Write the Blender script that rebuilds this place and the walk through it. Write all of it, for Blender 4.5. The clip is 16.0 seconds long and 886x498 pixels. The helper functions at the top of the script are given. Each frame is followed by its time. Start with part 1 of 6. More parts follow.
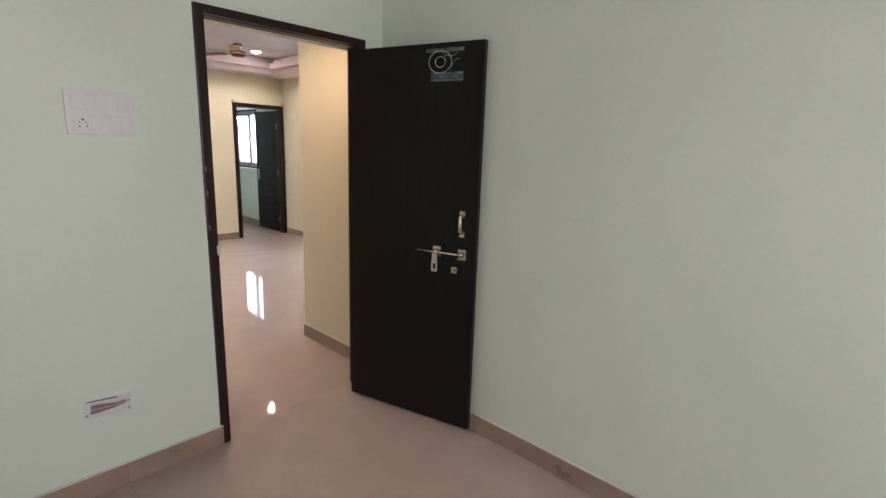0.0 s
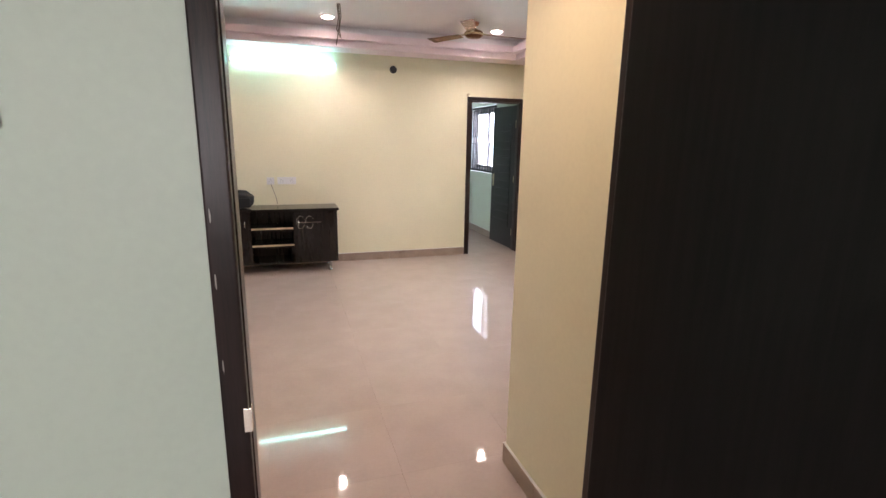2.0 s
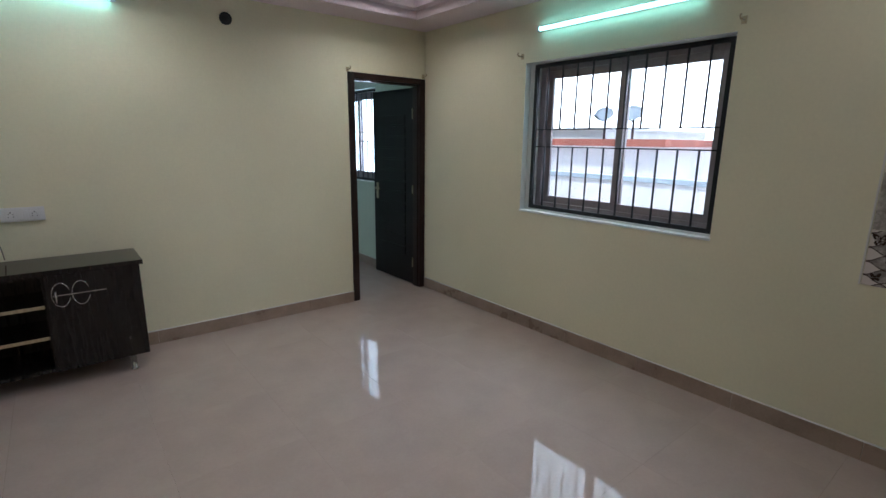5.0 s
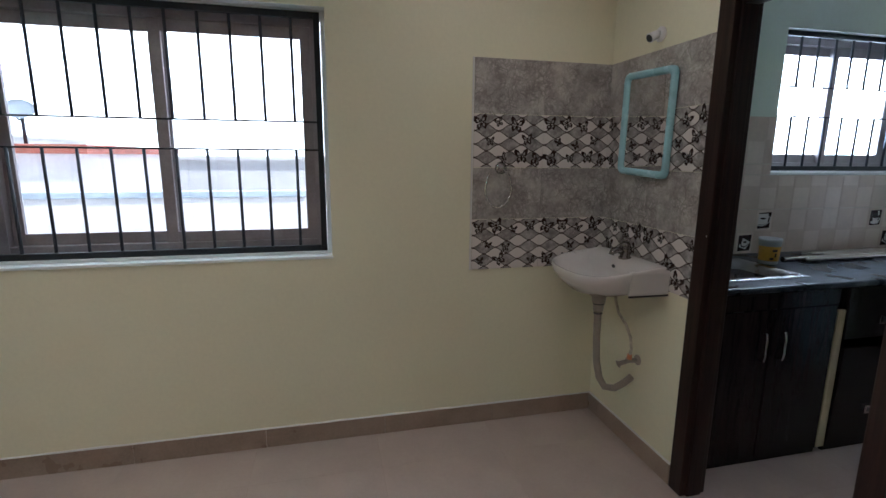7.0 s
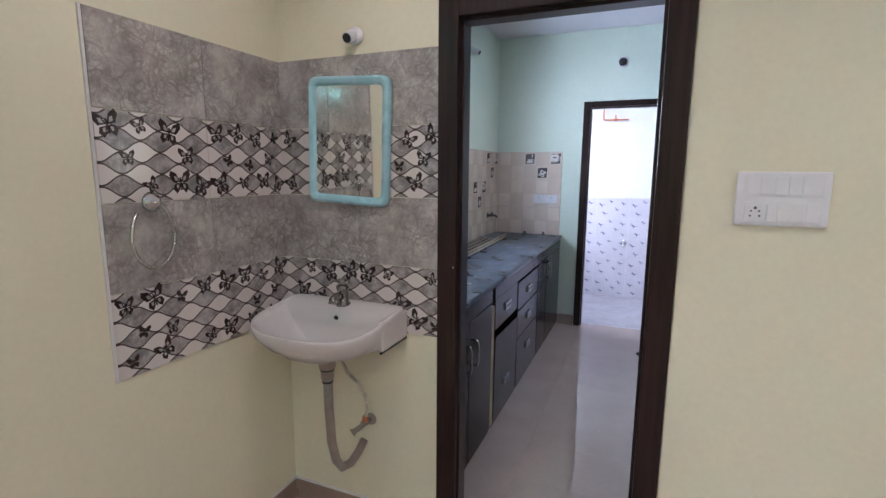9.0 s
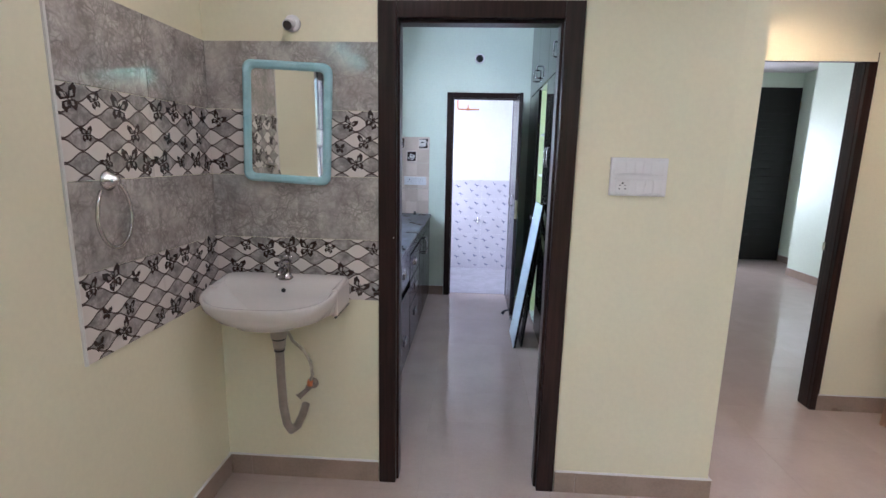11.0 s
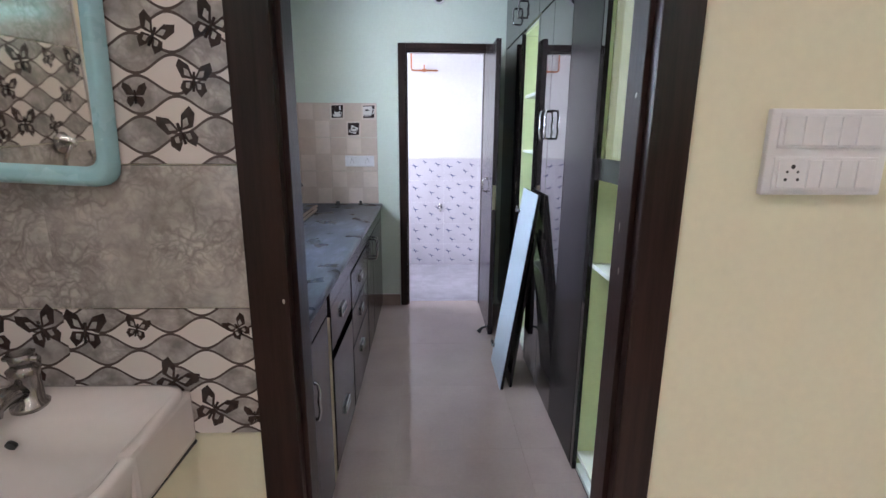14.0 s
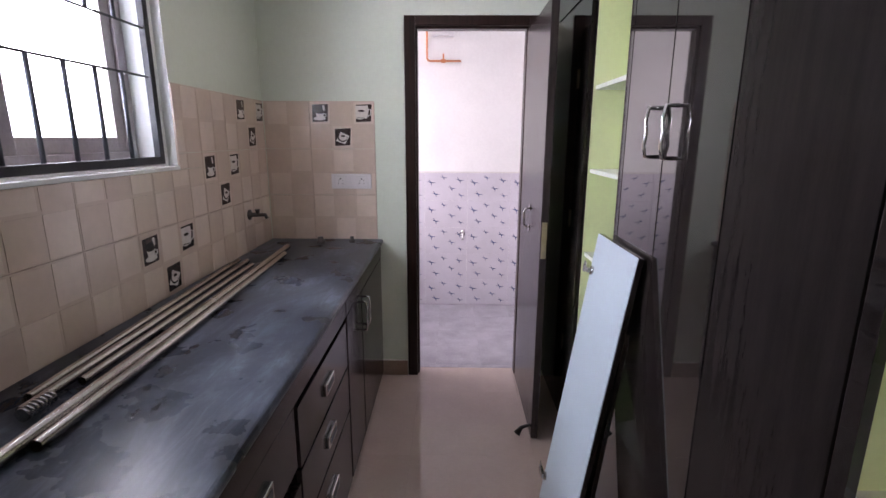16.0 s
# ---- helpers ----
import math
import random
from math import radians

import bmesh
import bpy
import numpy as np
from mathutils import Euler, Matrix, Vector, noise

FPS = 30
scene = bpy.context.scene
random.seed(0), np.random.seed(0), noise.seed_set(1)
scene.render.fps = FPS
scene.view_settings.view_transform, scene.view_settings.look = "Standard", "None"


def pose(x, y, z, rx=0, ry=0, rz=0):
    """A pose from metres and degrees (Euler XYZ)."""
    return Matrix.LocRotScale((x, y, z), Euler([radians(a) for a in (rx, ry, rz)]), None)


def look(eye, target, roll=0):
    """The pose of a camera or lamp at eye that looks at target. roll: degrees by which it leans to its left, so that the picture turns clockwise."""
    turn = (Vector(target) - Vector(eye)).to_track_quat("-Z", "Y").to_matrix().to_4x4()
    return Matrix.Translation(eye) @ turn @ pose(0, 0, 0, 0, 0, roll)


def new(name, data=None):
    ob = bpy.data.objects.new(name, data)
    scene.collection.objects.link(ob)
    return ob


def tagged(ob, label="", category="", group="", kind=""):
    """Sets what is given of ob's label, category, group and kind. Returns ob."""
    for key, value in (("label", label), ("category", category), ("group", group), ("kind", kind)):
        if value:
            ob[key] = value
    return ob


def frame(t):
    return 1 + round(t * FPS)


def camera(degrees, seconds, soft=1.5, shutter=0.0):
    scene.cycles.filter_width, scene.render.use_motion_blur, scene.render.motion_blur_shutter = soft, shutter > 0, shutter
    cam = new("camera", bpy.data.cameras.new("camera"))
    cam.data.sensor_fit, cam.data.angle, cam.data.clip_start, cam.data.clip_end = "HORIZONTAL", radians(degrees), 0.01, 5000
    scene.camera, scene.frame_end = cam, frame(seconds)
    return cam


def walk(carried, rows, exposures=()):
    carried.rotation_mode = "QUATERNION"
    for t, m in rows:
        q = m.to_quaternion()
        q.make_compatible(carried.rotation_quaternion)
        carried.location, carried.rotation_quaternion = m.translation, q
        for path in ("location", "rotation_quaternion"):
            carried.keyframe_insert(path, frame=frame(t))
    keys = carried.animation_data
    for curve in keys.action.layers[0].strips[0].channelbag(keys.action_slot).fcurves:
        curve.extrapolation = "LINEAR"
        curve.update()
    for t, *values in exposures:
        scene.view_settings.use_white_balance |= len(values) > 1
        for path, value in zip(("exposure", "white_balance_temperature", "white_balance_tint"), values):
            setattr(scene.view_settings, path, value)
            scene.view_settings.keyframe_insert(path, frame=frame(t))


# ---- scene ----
cam = camera(85.1, 16.0)
PATH = [
    (0, (-1.949, -3.32, 1.53), (-0.52, -1.982, 1.118), 1.9),
    (0.5, (-1.662, -2.989, 1.536), (-0.45, -1.456, 1.11), 1.7),
    (1, (-1.356, -2.669, 1.529), (-0.366, -0.983, 1.106), 1.2),
    (1.5, (-1.142, -2.294, 1.521), (-0.34, -0.512, 1.097), 1.2),
    (2, (-0.953, -1.879, 1.526), (-0.346, -0.024, 1.091), 0.9),
    (2.5, (-0.805, -1.481, 1.499), (-0.364, 0.424, 1.076), 0.8),
    (3, (-0.755, -1.054, 1.464), (-0.394, 0.87, 1.054), 0.5),
    (3.2, (-0.727, -0.896, 1.459), (-0.371, 1.029, 1.048), 0.5),
    (5.3, (-0.752, 0.481, 1.522), (0.677, 1.811, 1.085), 0.6),
    (5.5, (-0.727, 0.629, 1.521), (0.828, 1.808, 1.086), 0.5),
    (6, (-0.638, 0.935, 1.51), (1.17, 1.674, 1.084), 0.8),
    (6.5, (-0.447, 1.246, 1.494), (1.506, 1.373, 1.083), 0.8),
    (7, (-0.172, 1.471, 1.458), (1.738, 1.012, 1.082), 0.5),
    (7.5, (0.111, 1.558, 1.485), (1.812, 0.575, 1.11), 1.0),
    (8, (0.35, 1.539, 1.49), (1.775, 0.18, 1.139), 0.8),
    (8.5, (0.592, 1.622, 1.491), (1.669, -0.031, 1.163), 0.2),
    (9, (0.784, 1.631, 1.502), (1.547, -0.191, 1.186), 0.4),
    (9.5, (0.941, 1.557, 1.493), (1.435, -0.358, 1.194), 0.7),
    (9.7, (0.999, 1.569, 1.494), (1.399, -0.37, 1.212), 0.9),
    (11.8, (1.161, 2.181, 1.484), (1.184, 0.233, 1.034), 0.9),
    (12, (1.186, 2.149, 1.48), (1.178, 0.204, 1.016), 0.8),
    (12.5, (1.182, 1.909, 1.462), (1.127, -0.03, 0.976), 1.0),
    (13, (1.179, 1.611, 1.455), (1.089, -0.325, 0.962), 0.7),
    (13.5, (1.212, 1.268, 1.482), (1.101, -0.668, 0.995), -0.3),
    (14, (1.155, 0.874, 1.459), (1.086, -1.071, 0.998), 0.4),
    (14.5, (1.123, 0.545, 1.481), (1.083, -1.404, 1.033), 0.5),
    (15, (1.155, 0.247, 1.48), (1.111, -1.701, 1.029), 0.6),
    (15.5, (1.156, -0.007, 1.478), (1.146, -1.955, 1.028), 0.3),
    (16, (1.119, -0.286, 1.491), (1.144, -2.235, 1.046), 0.2),
]
walk(cam, [(t, look(eye, target, roll)) for t, eye, target, roll in PATH],
     exposures=[(0.0, 0.48, 6500, 23), (1.5, 0.62, 6450, 21), (2.5, 0.50, 6350, 20), (3.1, 0.18, 5300, 5), (5.5, -0.72, 5600, 10), (7.0, -0.48, 5650, 11), (7.5, -0.52, 5700, 11), (8.0, 0.14, 5750, 13),
                (8.5, 0.44, 5550, 15), (9.5, 0.48, 5600, 18), (12.0, 0.52, 5500, 16), (12.5, 0.52, 5550, 17), (14.0, 0.42, 6000, 19), (15.0, 0.55, 6400, 24), (15.5, 0.10, 6700, 31), (16.0, 0.10, 6900, 31)])

# ---- light ----
world = bpy.data.worlds.new("world")
scene.world = world
world.use_nodes = True
wn = world.node_tree
sky = wn.nodes.new("ShaderNodeTexSky")
sky.sky_type = "NISHITA"
sky.sun_disc = False
sky.sun_elevation = radians(58)
sky.sun_rotation = radians(241)
wn.links.new(sky.outputs[0], wn.nodes["Background"].inputs[0])
wn.nodes["Background"].inputs[1].default_value = 0.15
sun = new("sun", bpy.data.lights.new("sun", "SUN"))
sun.data.energy, sun.data.angle, sun.data.color = 5.0, radians(0.5), (1.0, 0.95, 0.88)
sun.matrix_world = look((-22, -12, 40), (0, 0, 0))


def area(name, place, target, sx, sy, watts, colour):
    data = bpy.data.lights.new(name, "AREA")
    data.shape, data.size, data.size_y, data.energy, data.color = "RECTANGLE", sx, sy, watts, colour
    ob = new(name, data)
    ob.matrix_world = look(place, target)
    return ob


DAY = (0.76, 0.89, 1.0)
area("sky_hall_window", (3.7, 2.2, 3.6), (0.6, 2.1, 0.5), 2.4, 1.5, 92, DAY)
area("sky_kitchen_window", (2.42, -1.65, 1.78), (0, -1.65, 1.5), 1.0, 0.75, 48, DAY)
area("sky_north_room_window", (2.42, 5.85, 1.55), (0, 5.85, 1.35), 1.2, 1.0, 36, DAY)
# bedroom daylight from an assumed window behind the camera
area("sky_assumed_window", (-2.05, -5.96, 1.5), (-1.6, 0, 1.2), 1.5, 1.15, 46, (1.0, 0.98, 0.96))
area("sky_utility", (2.5, -3.9, 1.9), (0.5, -3.9, 1.1), 1.0, 1.4, 9, (0.94, 0.93, 1.0))
# corridor daylight from an opening added out of view
area("sky_added_opening", (-5.66, 2.3, 1.8), (-4.3, 4.8, 1.0), 1.0, 1.4, 25, DAY)
LAMP_HALL, LAMP_PASSAGE, LAMP_KITCHEN = 31, 19, 10


# ---- materials ----
def mat(name, col, rough=0.5, metal=0.0, var=0.06, scale=3.0, fine=40.0, bump=0.02, coat=0.0, col2=None, detail=4.0, rvar=0.08, spec=0.5):
    m = bpy.data.materials.new(name)
    m.use_nodes = True
    nt = m.node_tree
    b = nt.nodes["Principled BSDF"]
    tc = nt.nodes.new("ShaderNodeTexCoord")
    oi = nt.nodes.new("ShaderNodeObjectInfo")
    off = nt.nodes.new("ShaderNodeVectorMath")
    off.operation = "MULTIPLY_ADD"
    off.inputs[1].default_value = (7.0, 5.0, 3.0)
    nt.links.new(oi.outputs["Random"], off.inputs[0])
    nt.links.new(tc.outputs["Object"], off.inputs[2])
    big = nt.nodes.new("ShaderNodeTexNoise")
    big.inputs["Scale"].default_value, big.inputs["Detail"].default_value = scale, detail
    small = nt.nodes.new("ShaderNodeTexNoise")
    small.inputs["Scale"].default_value, small.inputs["Detail"].default_value = fine, 3.0
    for n in (big, small):
        nt.links.new(off.outputs[0], n.inputs["Vector"])
    mixer = nt.nodes.new("ShaderNodeMath")
    mixer.operation = "MULTIPLY_ADD"
    mixer.inputs[1].default_value = 0.3
    nt.links.new(small.outputs["Fac"], mixer.inputs[0])
    part07 = nt.nodes.new("ShaderNodeMath")
    part07.operation = "MULTIPLY"
    part07.inputs[1].default_value = 0.7
    nt.links.new(big.outputs["Fac"], part07.inputs[0])
    nt.links.new(part07.outputs[0], mixer.inputs[2])
    ramp = nt.nodes.new("ShaderNodeValToRGB")
    c2 = col2 or tuple(c * (1 - 2.2 * var) for c in col)
    hi = tuple(min(1, c * (1 + var)) for c in col)
    ramp.color_ramp.elements[0].position, ramp.color_ramp.elements[1].position = 0.36, 0.62
    ramp.color_ramp.elements[0].color, ramp.color_ramp.elements[1].color = (*c2, 1), (*hi, 1)
    nt.links.new(mixer.outputs[0], ramp.inputs[0])
    nt.links.new(ramp.outputs[0], b.inputs["Base Color"])
    rr = nt.nodes.new("ShaderNodeMapRange")
    rr.inputs["To Min"].default_value, rr.inputs["To Max"].default_value = max(0.02, rough - rvar), min(1, rough + rvar)
    nt.links.new(big.outputs["Fac"], rr.inputs["Value"])
    nt.links.new(rr.outputs[0], b.inputs["Roughness"])
    b.inputs["Metallic"].default_value = metal
    b.inputs["Coat Weight"].default_value = coat
    b.inputs["Coat Roughness"].default_value = 0.05
    b.inputs["Specular IOR Level"].default_value = spec
    if bump:
        bp = nt.nodes.new("ShaderNodeBump")
        bp.inputs["Strength"].default_value, bp.inputs["Distance"].default_value = min(1.0, bump * 5), 0.01
        nt.links.new(mixer.outputs[0], bp.inputs["Height"])
        nt.links.new(bp.outputs[0], b.inputs["Normal"])
    return m


def glow(name, col, strength):
    m = bpy.data.materials.new(name)
    m.use_nodes = True
    b = m.node_tree.nodes["Principled BSDF"]
    b.inputs["Base Color"].default_value = (0.9, 0.9, 0.9, 1)
    b.inputs["Emission Color"].default_value = (*col, 1)
    b.inputs["Emission Strength"].default_value = strength
    return m


def glass(name, tint=(0.95, 0.97, 0.97)):
    m = bpy.data.materials.new(name)
    m.use_nodes = True
    b = m.node_tree.nodes["Principled BSDF"]
    b.inputs["Base Color"].default_value = (*tint, 1)
    b.inputs["Transmission Weight"].default_value = 1.0
    b.inputs["Roughness"].default_value = 0.0
    b.inputs["IOR"].default_value = 1.45
    return m


def grained(name, dark, light, rough, coat=0.2, grain=(1.0, 1.0, 14.0), bump=0.02, spec=0.4, rvar=0.03):
    """Wood or laminate with a grain that runs along z."""
    m = mat(name, light, rough, 0, 0.05, 3, 30, bump, coat, dark, rvar=rvar, spec=spec)
    nt = m.node_tree
    mp = nt.nodes.new("ShaderNodeMapping")
    mp.inputs["Scale"].default_value = (grain[2], grain[2], grain[0])
    src = [l.from_socket for l in nt.links if l.to_node.type == "TEX_NOISE"][0]
    nt.links.new(src, mp.inputs[0])
    for n in nt.nodes:
        if n.type == "TEX_NOISE":
            nt.links.new(mp.outputs[0], n.inputs["Vector"])
    return m


M_YELLOW = mat("cream_wall_paint", (0.755, 0.715, 0.535), 0.45, 0, 0.025, 1.2, 55, 0.012, spec=0.4)
M_MINT = mat("mint_wall_paint", (0.655, 0.735, 0.635), 0.45, 0, 0.025, 1.2, 55, 0.012, spec=0.4)
M_WHITE = mat("white_plaster", (0.80, 0.80, 0.80), 0.6, 0, 0.03, 2, 60, 0.015)
M_REVEAL = mat("white_reveal_paint", (0.80, 0.83, 0.82), 0.5, 0, 0.03, 3, 60, 0.015)
M_CEIL = mat("ceiling_paint", (0.78, 0.74, 0.78), 0.6, 0, 0.025, 1.5, 50, 0.01)
M_TRAY = mat("tray_ceiling_paint", (0.80, 0.68, 0.74), 0.55, 0, 0.03, 1.5, 50, 0.01)
M_FLOOR = mat("vitrified_floor_tile", (0.458, 0.372, 0.333), 0.035, 0, 0.028, 4.5, 60, 0.0, 0.0, rvar=0.03, spec=0.42)
M_GROUT = mat("floor_grout", (0.43, 0.355, 0.325), 0.3, 0, 0.05, 5, 80, 0.02)
M_UFLOOR = mat("grey_utility_tile", (0.34, 0.33, 0.37), 0.35, 0, 0.12, 6, 80, 0.02)
M_SKIRT = mat("brown_skirting_tile", (0.33, 0.245, 0.195), 0.3, 0, 0.08, 6, 90, 0.01)
M_DOOR = grained("dark_wenge_door", (0.005, 0.0045, 0.0045), (0.009, 0.0075, 0.0075), 0.36, 0.0, (1.0, 1, 26.0), 0.02, 0.25)
M_FRAME = grained("dark_brown_frame", (0.011, 0.0056, 0.0050), (0.029, 0.0130, 0.0105), 0.30, 0.0, (1.0, 1, 22.0), 0.015, 0.3)
M_LAM = grained("black_gloss_laminate", (0.009, 0.0075, 0.007), (0.015, 0.012, 0.0115), 0.035, 0.0, (1.5, 1, 16.0), 0.001, 0.36, 0.02)
M_LAMG = grained("black_mirror_gloss_laminate", (0.009, 0.0075, 0.007), (0.015, 0.012, 0.0115), 0.012, 0.0, (1.5, 1, 16.0), 0.0004, 1.0, 0.005)
M_LAMS = grained("black_worn_laminate", (0.009, 0.0075, 0.007), (0.015, 0.012, 0.0115), 0.22, 0.0, (1.5, 1, 16.0), 0.001, 0.08, 0.04)
M_LAMK = grained("dark_brown_laminate", (0.012, 0.008, 0.008), (0.021, 0.0135, 0.013), 0.16, 0.0, (1.5, 1, 18.0), 0.006, 0.25)
M_LAMD = grained("dark_brown_door_laminate", (0.026, 0.0195, 0.020), (0.042, 0.032, 0.033), 0.26, 0.0, (1.5, 1, 18.0), 0.006, 0.4)
M_REDWOOD = grained("red_teak_door", (0.190, 0.038, 0.016), (0.225, 0.049, 0.020), 0.33, 0.3, (0.8, 1, 7.0), 0.01)
M_TEAKRAW = grained("raw_teak_edge", (0.30, 0.13, 0.05), (0.48, 0.24, 0.11), 0.5, 0.0, (1.5, 1, 14.0), 0.02)
M_PLY = grained("raw_plywood_edge", (0.34, 0.25, 0.15), (0.50, 0.39, 0.25), 0.7, 0.0, (1.5, 1, 20.0), 0.03)
M_GREEN = mat("lime_green_laminate", (0.66, 0.73, 0.42), 0.35, 0, 0.03, 2, 60, 0.005)
M_SHELF = mat("pale_mint_shelf", (0.80, 0.86, 0.78), 0.35, 0, 0.03, 2, 60, 0.005)
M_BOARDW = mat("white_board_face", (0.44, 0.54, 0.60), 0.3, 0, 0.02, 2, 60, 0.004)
M_IRON = mat("black_iron", (0.018, 0.020, 0.024), 0.5, 0.3, 0.15, 12, 120, 0.03)
M_IRONTHIN = mat("grille_bar_grey", (0.06, 0.065, 0.08), 0.5, 0.4, 0.15, 12, 120, 0.03)
M_ALU = mat("mauve_aluminium", (0.36, 0.32, 0.33), 0.42, 0.5, 0.08, 8, 90, 0.01)
M_CHROME = mat("chrome", (0.62, 0.61, 0.60), 0.14, 1.0, 0.06, 20, 120, 0.0)
M_TAP = mat("dull_chrome", (0.34, 0.32, 0.31), 0.22, 1.0, 0.08, 20, 120, 0.0)
M_BRASS = mat("antique_brass", (0.52, 0.44, 0.29), 0.3, 0.9, 0.1, 20, 120, 0.01)
M_DARKTAP = mat("dull_dark_metal", (0.10, 0.095, 0.09), 0.35, 0.8, 0.1, 20, 120, 0.01)
M_CHIP = mat("pale_chipped_filler", (0.46, 0.42, 0.38), 0.8, 0, 0.1, 40, 160, 0.02)
M_LATCH = mat("polished_steel_brass", (0.72, 0.66, 0.56), 0.22, 1.0, 0.06, 20, 120, 0.004)
M_INLAY = mat("brushed_blue_grey_inlay", (0.16, 0.20, 0.22), 0.35, 0.7, 0.25, 30, 120, 0.0)
M_SINK = mat("worn_sink_steel", (0.36, 0.36, 0.37), 0.28, 1.0, 0.08, 10, 120, 0.004)
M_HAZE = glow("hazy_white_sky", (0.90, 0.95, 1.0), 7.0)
M_STEEL = mat("stainless_steel", (0.55, 0.55, 0.55), 0.25, 1.0, 0.05, 14, 160, 0.004)
M_TUBEST = mat("polished_steel_tube", (0.52, 0.47, 0.43), 0.24, 1.0, 0.1, 14, 120, 0.01)
M_CERAMIC = mat("white_ceramic", (0.64, 0.60, 0.575), 0.08, 0, 0.015, 3, 40, 0.0, 0.3, rvar=0.02)
M_PLASTIC = mat("white_plastic", (0.72, 0.71, 0.72), 0.32, 0, 0.02, 6, 80, 0.003)
M_SWITCH = mat("switch_rocker_plastic", (0.75, 0.74, 0.75), 0.25, 0, 0.02, 6, 80, 0.0)
M_BLACK = mat("black_plastic", (0.012, 0.012, 0.013), 0.4, 0, 0.1, 8, 80, 0.01)
M_BLUE = mat("sky_blue_plastic", (0.36, 0.60, 0.66), 0.28, 0, 0.04, 6, 80, 0.004)
M_HOSE = mat("grey_waste_hose", (0.30, 0.25, 0.21), 0.5, 0, 0.08, 12, 90, 0.01)
M_INLET = mat("stained_hose_braid", (0.52, 0.47, 0.38), 0.5, 0.1, 0.15, 30, 120, 0.02)
M_CHAIR = mat("beige_plastic", (0.62, 0.42, 0.28), 0.28, 0, 0.04, 5, 70, 0.004)
M_BAG = mat("black_bag_cloth", (0.012, 0.012, 0.014), 0.75, 0, 0.2, 14, 160, 0.06)
M_FAN = mat("copper_brown_fan", (0.30, 0.13, 0.06), 0.25, 0.6, 0.1, 10, 80, 0.0)
M_GRANITE = mat("black_granite", (0.028, 0.034, 0.045), 0.28, 0, 0.2, 7, 90, 0.003, 0.0, (0.014, 0.017, 0.023), 12.0, 0.03, 0.17)


def scuffed(m, pale, amount):
    """Long dusty smears and fine scratches over a dark polished stone."""
    nt = m.node_tree
    b = nt.nodes["Principled BSDF"]
    base = b.inputs["Base Color"].links[0].from_socket
    tc = nt.nodes.new("ShaderNodeTexCoord")
    masks = []
    for scale, stretch, turn, lo, hi in ((2.2, (1.6, 0.7, 1.0), 0.35, 0.45, 0.72), (7.0, (3.0, 0.7, 1.0), -0.5, 0.46, 0.70)):
        mp = nt.nodes.new("ShaderNodeMapping")
        mp.inputs["Scale"].default_value = stretch
        mp.inputs["Rotation"].default_value = (0, 0, turn)
        nt.links.new(tc.outputs["Object"], mp.inputs[0])
        nz = nt.nodes.new("ShaderNodeTexNoise")
        nz.inputs["Scale"].default_value, nz.inputs["Detail"].default_value, nz.inputs["Roughness"].default_value, nz.inputs["Distortion"].default_value = scale, 9.0, 0.68, 1.1
        nt.links.new(mp.outputs[0], nz.inputs["Vector"])
        mr_ = nt.nodes.new("ShaderNodeMapRange")
        mr_.inputs["From Min"].default_value, mr_.inputs["From Max"].default_value = lo, hi
        nt.links.new(nz.outputs["Fac"], mr_.inputs["Value"])
        masks.append(mr_.outputs[0])
    both = nt.nodes.new("ShaderNodeMath")
    both.operation = "MULTIPLY_ADD"
    nt.links.new(masks[0], both.inputs[0])
    nt.links.new(masks[1], both.inputs[1])
    half = nt.nodes.new("ShaderNodeMath")
    half.operation = "MULTIPLY"
    half.inputs[1].default_value = 0.35
    nt.links.new(masks[0], half.inputs[0])
    nt.links.new(half.outputs[0], both.inputs[2])
    weak = nt.nodes.new("ShaderNodeMath")
    weak.operation = "MULTIPLY"
    weak.inputs[1].default_value = amount
    weak.use_clamp = True
    nt.links.new(both.outputs[0], weak.inputs[0])
    mx = nt.nodes.new("ShaderNodeMix")
    mx.data_type = "RGBA"
    nt.links.new(weak.outputs[0], mx.inputs[0])
    nt.links.new(base, mx.inputs[6])
    mx.inputs[7].default_value = (*pale, 1)
    nt.links.new(mx.outputs[2], b.inputs["Base Color"])


scuffed(M_GRANITE, (0.16, 0.19, 0.235), 1.15)
M_MARBLE = mat("grey_marble_tile", (0.50, 0.460, 0.430), 0.14, 0, 0.04, 9, 46, 0.0, 0.1, (0.30, 0.275, 0.262), 6.0, 0.04)
M_JOINT = mat("white_tile_joint", (0.66, 0.64, 0.62), 0.7, 0, 0.03, 6, 60, 0.01)
M_KT1 = mat("beige_wall_tile", (0.63, 0.515, 0.43), 0.16, 0, 0.035, 6, 40, 0.006, 0.1, rvar=0.04)
M_KT2 = mat("pale_beige_wall_tile", (0.71, 0.60, 0.515), 0.16, 0, 0.035, 6, 40, 0.006, 0.1, rvar=0.04)
M_PRINT = mat("dark_tile_print", (0.040, 0.026, 0.024), 0.18, 0, 0.2, 40, 120, 0.0)
M_CUPW = mat("white_cup_print", (0.70, 0.66, 0.62), 0.18, 0, 0.05, 40, 120, 0.0)
M_UT = mat("lavender_white_tile", (0.60, 0.575, 0.64), 0.2, 0, 0.03, 6, 60, 0.004)
M_BIRD = mat("blue_grey_print", (0.11, 0.13, 0.25), 0.25, 0, 0.2, 30, 120, 0.0)
M_COPPER = mat("orange_copper_pipe", (0.60, 0.22, 0.10), 0.35, 0.5, 0.1, 14, 80, 0.0)
M_WIRE = mat("brown_wire", (0.14, 0.10, 0.08), 0.6, 0, 0.1, 14, 80, 0.0)
